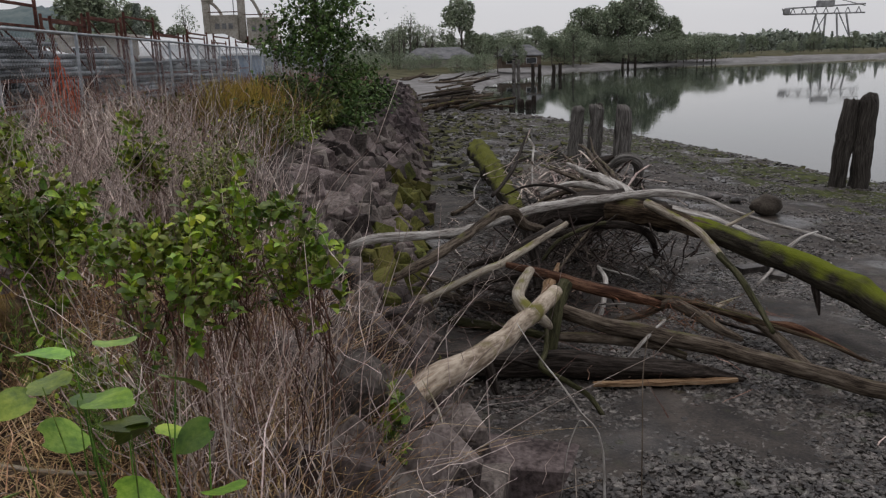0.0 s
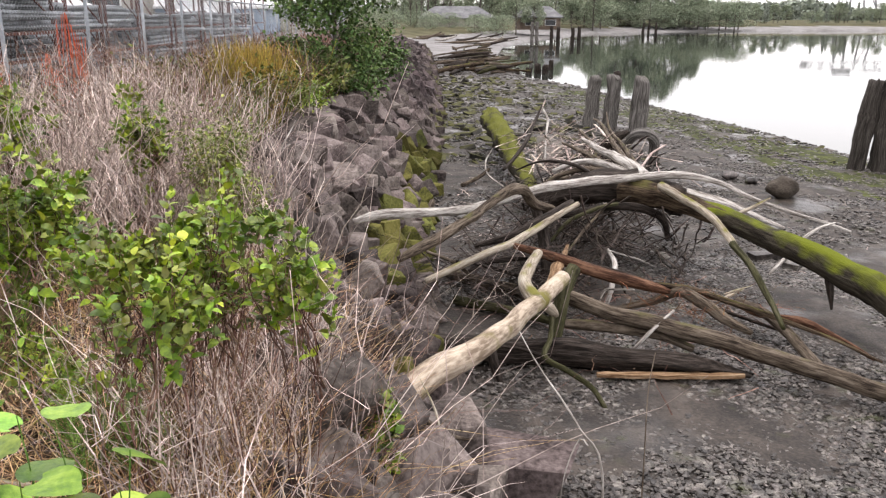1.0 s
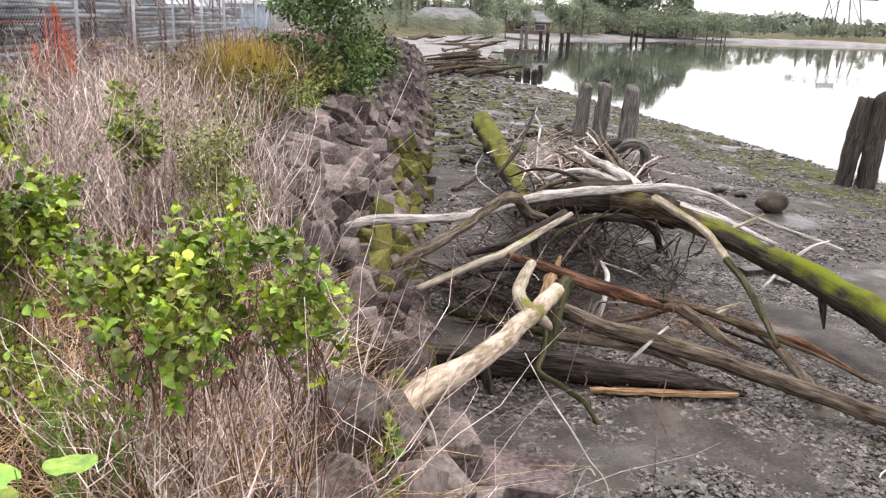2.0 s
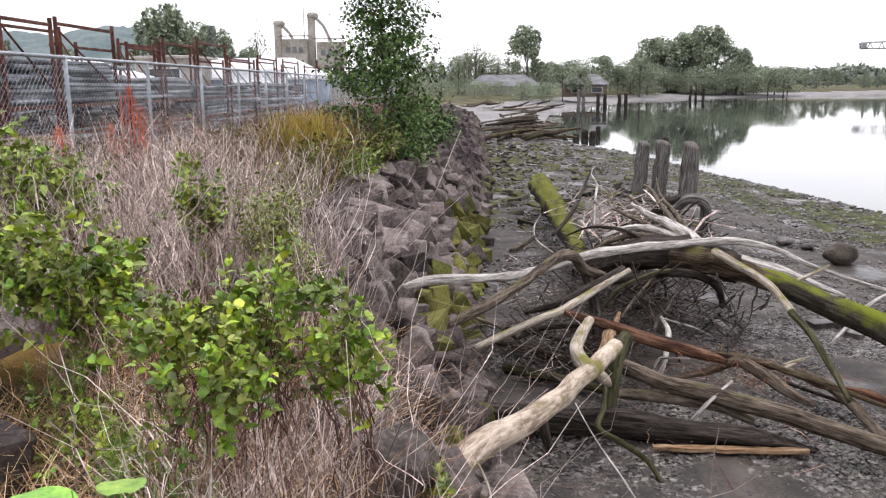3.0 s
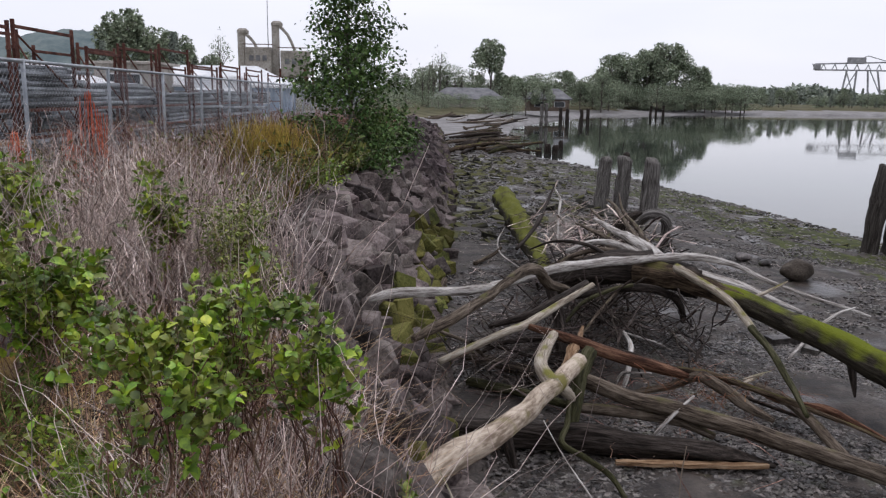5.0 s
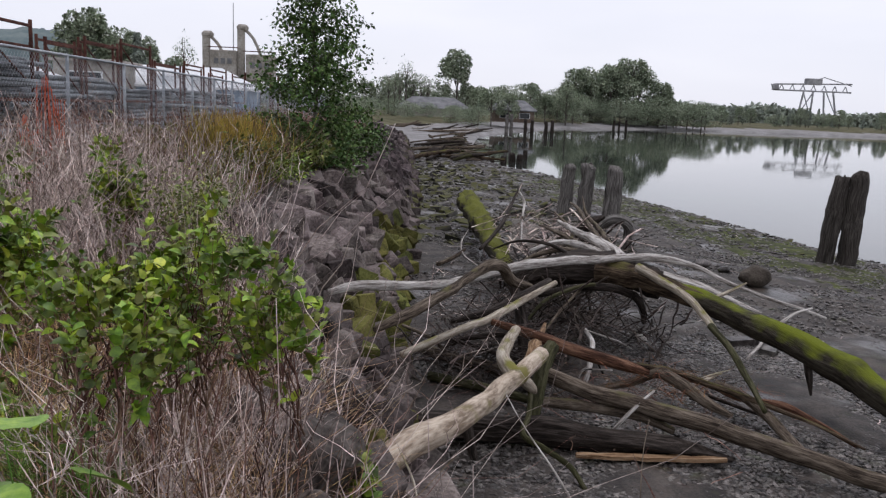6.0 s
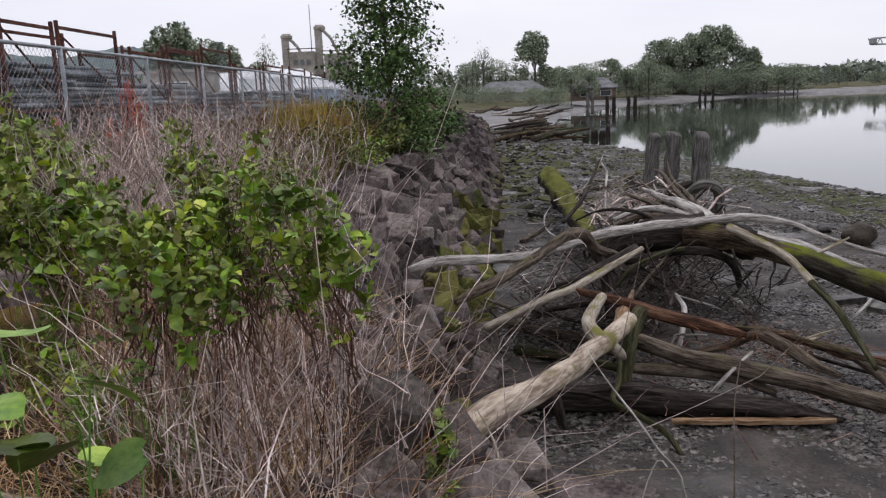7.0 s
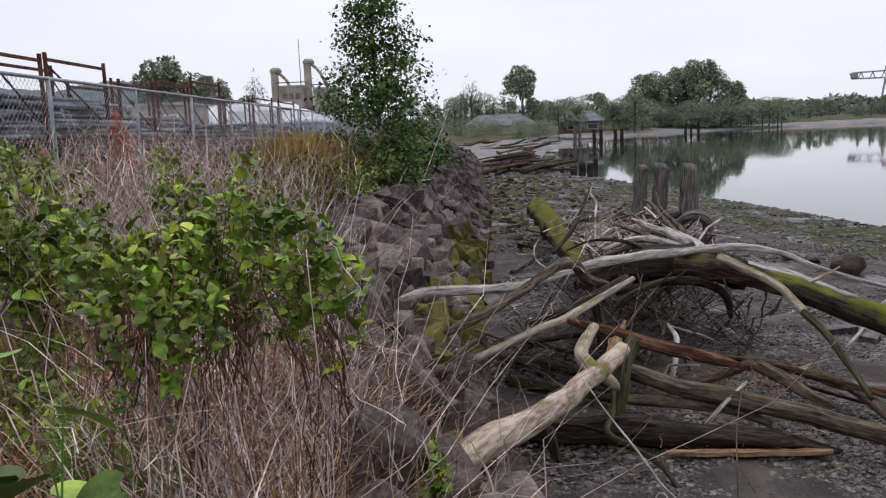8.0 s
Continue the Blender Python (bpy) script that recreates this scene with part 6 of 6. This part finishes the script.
def gantry():
    x, y, z = 236, 430, 4
    base = (x, y, z)
    t = thing("gantry_crane", base, "far grey shipyard gantry crane with a long boom", "crane")
    def bar(name, a, b, r0):
        v, f, g = tube([a, b], [r0, r0], 6, 50, 0, 1, 0)
        build(name, v + (0, 0, 4.0), f, M_CRANE, t, base)
    for dz in (15.5, 18.5):
        bar("boom", (x - 24, y, dz), (x + 20, y, dz + (dz > 16) * 1.5), 0.45)
    for k in range(15):
        px = x - 24 + k * 3
        bar("lattice", (px, y, 15.5), (px + (1.5 if k % 2 else -1.5), y, 18.6), 0.25)
    for px in (-9, -2, 6, 13):
        bar("leg", (x + px, y, 1), (x + px * 0.75, y, 15.6), 0.5)
    bar("strut", (x - 9, y, 2), (x - 1.5, y, 15), 0.3)
    bar("strut", (x - 2, y, 2), (x - 7, y, 15), 0.3)
    bar("strut", (x + 6, y, 15), (x + 13, y, 2), 0.3)
    build("cab", *box((x - 2, y, 24.5), (9, 3, 3.4), 0, 0.3), M_CRANE, t, base)
    build("cab", *box((x - 23, y, 21), (3, 2.5, 3.2), 0, 0.3), M_CRANE, t, base)
    bar("stay", (x + 4, y, 23), (x + 20, y, 19), 0.25)
    bar("stay", (x + 4, y, 23), (x - 4, y, 20), 0.25)
    return t


gantry()


# ---- far trees ----
def tree_model(name, seed, h, w, conifer=False, airy=0.0, material=M_HAZYLEAF, count=3600, label="", trunk_share=0.25):
    r = np.random.default_rng(seed)
    t = thing(name, (0, 0, -100), label, "tree", "far trees")
    base = (0, 0, 0)
    limb("trunk", [(0, 0, -0.5), (r.normal(0, 0.02) * h, 0, h * 0.5), (r.normal(0, 0.03) * h, 0, h * 0.95)], [h * 0.02 + 0.05, h * 0.013 + 0.03, 0.03], M_BARK, t, base, "", 6, h / 6)
    place, direct = [], []
    if conifer:
        z = h * (0.12 + 0.88 * r.random(count) ** 0.8)
        a, q = r.uniform(0, 6.28, count), np.sqrt(r.random(count))
        rad = w / 2 * (1 - z / h) * (0.75 + 0.35 * np.sin(z / h * 40)) * q + 0.08
        place = np.column_stack([np.cos(a) * rad, np.sin(a) * rad, z])
        direct = np.column_stack([np.cos(a), np.sin(a), np.full(count, -0.35)])
    else:
        lobes = 16
        for k in range(lobes):
            zz = h * r.uniform(trunk_share + 0.08, 0.93)
            spread = w / 2 * math.sin(min(1, (zz / h - trunk_share * 0.6) / (1 - trunk_share * 0.6)) * math.pi * 0.86 + 0.25)
            a = r.uniform(0, 6.28)
            c = np.array((math.cos(a) * spread * 0.75, math.sin(a) * spread * 0.75, zz))
            limb("limb", [(0, 0, max(zz - h * 0.22, h * 0.1)), tuple(c * (0.5, 0.5, 1) - (0, 0, h * 0.08)), tuple(c)], [h * 0.008, h * 0.005, 0.02], M_BARK, t, base, "", 4, h / 4)
            m = count // lobes
            d = r.normal(0, 1, (m, 3))
            d /= np.linalg.norm(d, axis=1)[:, None]
            place.append(c + d * (r.uniform(0.35, 1, (m, 1)) ** 0.6) * (w * 0.2, w * 0.2, h * 0.115) * r.uniform(0.7, 1.2))
            direct.append(d + r.normal(0, 0.6, (m, 3)))
        place, direct = np.concatenate(place), np.concatenate(direct)
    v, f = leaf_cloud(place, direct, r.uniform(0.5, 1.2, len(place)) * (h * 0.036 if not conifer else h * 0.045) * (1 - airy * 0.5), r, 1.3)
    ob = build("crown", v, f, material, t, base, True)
    ob["kind"] = "stuff"
    return t


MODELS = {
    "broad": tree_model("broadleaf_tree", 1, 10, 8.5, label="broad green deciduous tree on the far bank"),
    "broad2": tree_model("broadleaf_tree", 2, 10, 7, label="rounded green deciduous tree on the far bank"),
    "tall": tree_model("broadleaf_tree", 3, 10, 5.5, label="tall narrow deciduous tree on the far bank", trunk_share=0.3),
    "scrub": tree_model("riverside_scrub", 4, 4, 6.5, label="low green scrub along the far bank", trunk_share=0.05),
    "conifer": tree_model("conifer_tree", 5, 10, 4.2, True, material=M_HAZYCONIFER, count=1800, label="dark conifer in the far tree line"),
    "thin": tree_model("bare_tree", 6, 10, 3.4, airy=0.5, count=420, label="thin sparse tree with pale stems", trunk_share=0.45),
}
used = set()


def tree(kind, x, y, h, turn=0.0, z=None):
    model = MODELS[kind]
    s = h / (4 if kind == "scrub" else 10)
    zz = max(float(land(x, y)), 0.3) if z is None else z
    o = model if kind not in used else copy_thing(model, Matrix())
    used.add(kind)
    o.scale = (s, s, s)
    o.matrix_basis = Matrix.LocRotScale((x, y, zz - 0.1), Euler((0, 0, turn)), (s, s, s))
    return o


rt = np.random.default_rng(90)
for k in range(13):                                   # the big grove across the water
    q = k / 12
    tree(["broad", "broad2", "tall"][k % 3], 45 + 27 * q + rt.normal(0, 1), 196 + rt.uniform(-4, 10), 8.2 + 5.6 * math.sin(q * math.pi) ** 0.8 + rt.normal(0, 1.0), rt.uniform(0, 6))
for k in range(26):
    tree("scrub", 38 + 40 * k / 25 + rt.normal(0, 1), 190 + rt.uniform(-3, 3), rt.uniform(4.5, 7), rt.uniform(0, 6))
for k in range(90):                                   # the low line to the right
    x = 72 + 190 * k / 89
    tree(["conifer", "scrub", "conifer", "broad2"][k % 4], x + rt.normal(0, 2), np.interp(x, [70, 100, 200, 260], [205, 222, 250, 265]) + rt.uniform(-3, 12), rt.uniform(3.8, 6.0) if k % 4 != 1 else rt.uniform(3.0, 4.5), rt.uniform(0, 6))
for k in range(22):                                   # behind the house and the beach's end
    x = -6 + 48 * k / 21
    tree(["broad2", "scrub", "tall", "broad"][k % 4], x + rt.normal(0, 1), 168 + rt.uniform(-8, 16), rt.uniform(5, 8), rt.uniform(0, 6))
for k in range(18):                                   # brown-green scrub at the end of the beach
    tree("scrub", -4 + 20 * k / 17 + rt.normal(0, 0.6), 122 + rt.uniform(-4, 14), rt.uniform(1.6, 3.0), rt.uniform(0, 6))
tree("tall", 15.2, 160, 13.3, 1.0)
tree("broad", 18.0, 128, 6.0, 2.0)
tree("broad2", 20.4, 126, 5.0, 0.4)
for x, h in ((5.2, 10.5), (6.6, 8.0), (3.2, 7.5), (8.2, 7.0), (2.2, 7.8), (9.2, 7.2), (4.2, 8.5)):
    tree("thin", x, 152 + rt.uniform(-3, 3), h, rt.uniform(0, 6))
for k in range(12):                                   # trees behind the yard
    x = -86 + 74 * k / 11
    tree(["conifer", "broad2", "conifer", "tall"][k % 4], x, 172 + rt.uniform(-10, 14), rt.uniform(8, 13), rt.uniform(0, 6), 1.6)
tree("tall", -58, 170, 18.5, 0.5, 1.6)
tree("broad", -54.5, 172, 16, 1.5, 1.6)
tree("tall", -47.5, 170, 14, 2.5, 1.6)
tree("thin", -39, 172, 14, 2.5, 1.6)
for kind in MODELS:
    if kind not in used:
        tree(kind, 60, 230, 8)


def hill(x, y, w, h, seed):
    gx, gy = np.meshgrid(np.linspace(-1, 1, 90), np.linspace(-1, 1, 40))
    z = h * np.clip(1 - np.abs(gx) ** 2.4, 0, 1) * np.clip(1 - gy**2, 0, 1)
    z += np.array([noise.noise(Vector((a * 22, b * 12, seed))) for a, b in zip(gx.ravel(), gy.ravel())]).reshape(z.shape) * h * 0.07 * (z > 0.5)
    n = 90
    i, j = np.meshgrid(np.arange(39), np.arange(89), indexing="ij")
    f = np.stack([i * n + j, i * n + j + 1, (i + 1) * n + j + 1, (i + 1) * n + j], -1).reshape(-1, 4)
    v = np.stack([x + gx * w / 2, y + gy * 150, z + 0.5], -1).reshape(-1, 3)
    tagged(build("hill", v, f, M_HILL, smooth=True), "distant wooded hill hazed blue-green", "hill", kind="structure")


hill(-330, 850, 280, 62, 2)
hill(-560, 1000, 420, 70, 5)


def far_woods():
    """The closed belt of woods along the horizon all round."""
    r = np.random.default_rng(99)
    n = 75000
    a = np.where(r.random(n) < 0.6, r.uniform(0.7, 2.1, n), r.uniform(0, 6.28, n))
    rad = r.uniform(520, 640, n)
    h = r.uniform(0, 1, n) * (8.5 + 2 * np.sin(a * 23) + 1.5 * np.sin(a * 57 + 1))
    x, y = np.cos(a) * rad, np.sin(a) * rad
    p = np.column_stack([x, y, h + 1])
    keep = (y > -600) & ~((x > shore(y) + 0) & (y < 262))
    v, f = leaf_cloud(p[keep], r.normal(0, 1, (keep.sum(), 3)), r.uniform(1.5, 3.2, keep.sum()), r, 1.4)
    # no mist here; the haze lies only in the pale leaf colour
    tagged(build("far_woods", v, f, M_HAZYCONIFER), "hazy dark woods along the horizon", "woods", kind="stuff")


far_woods()
riprap()
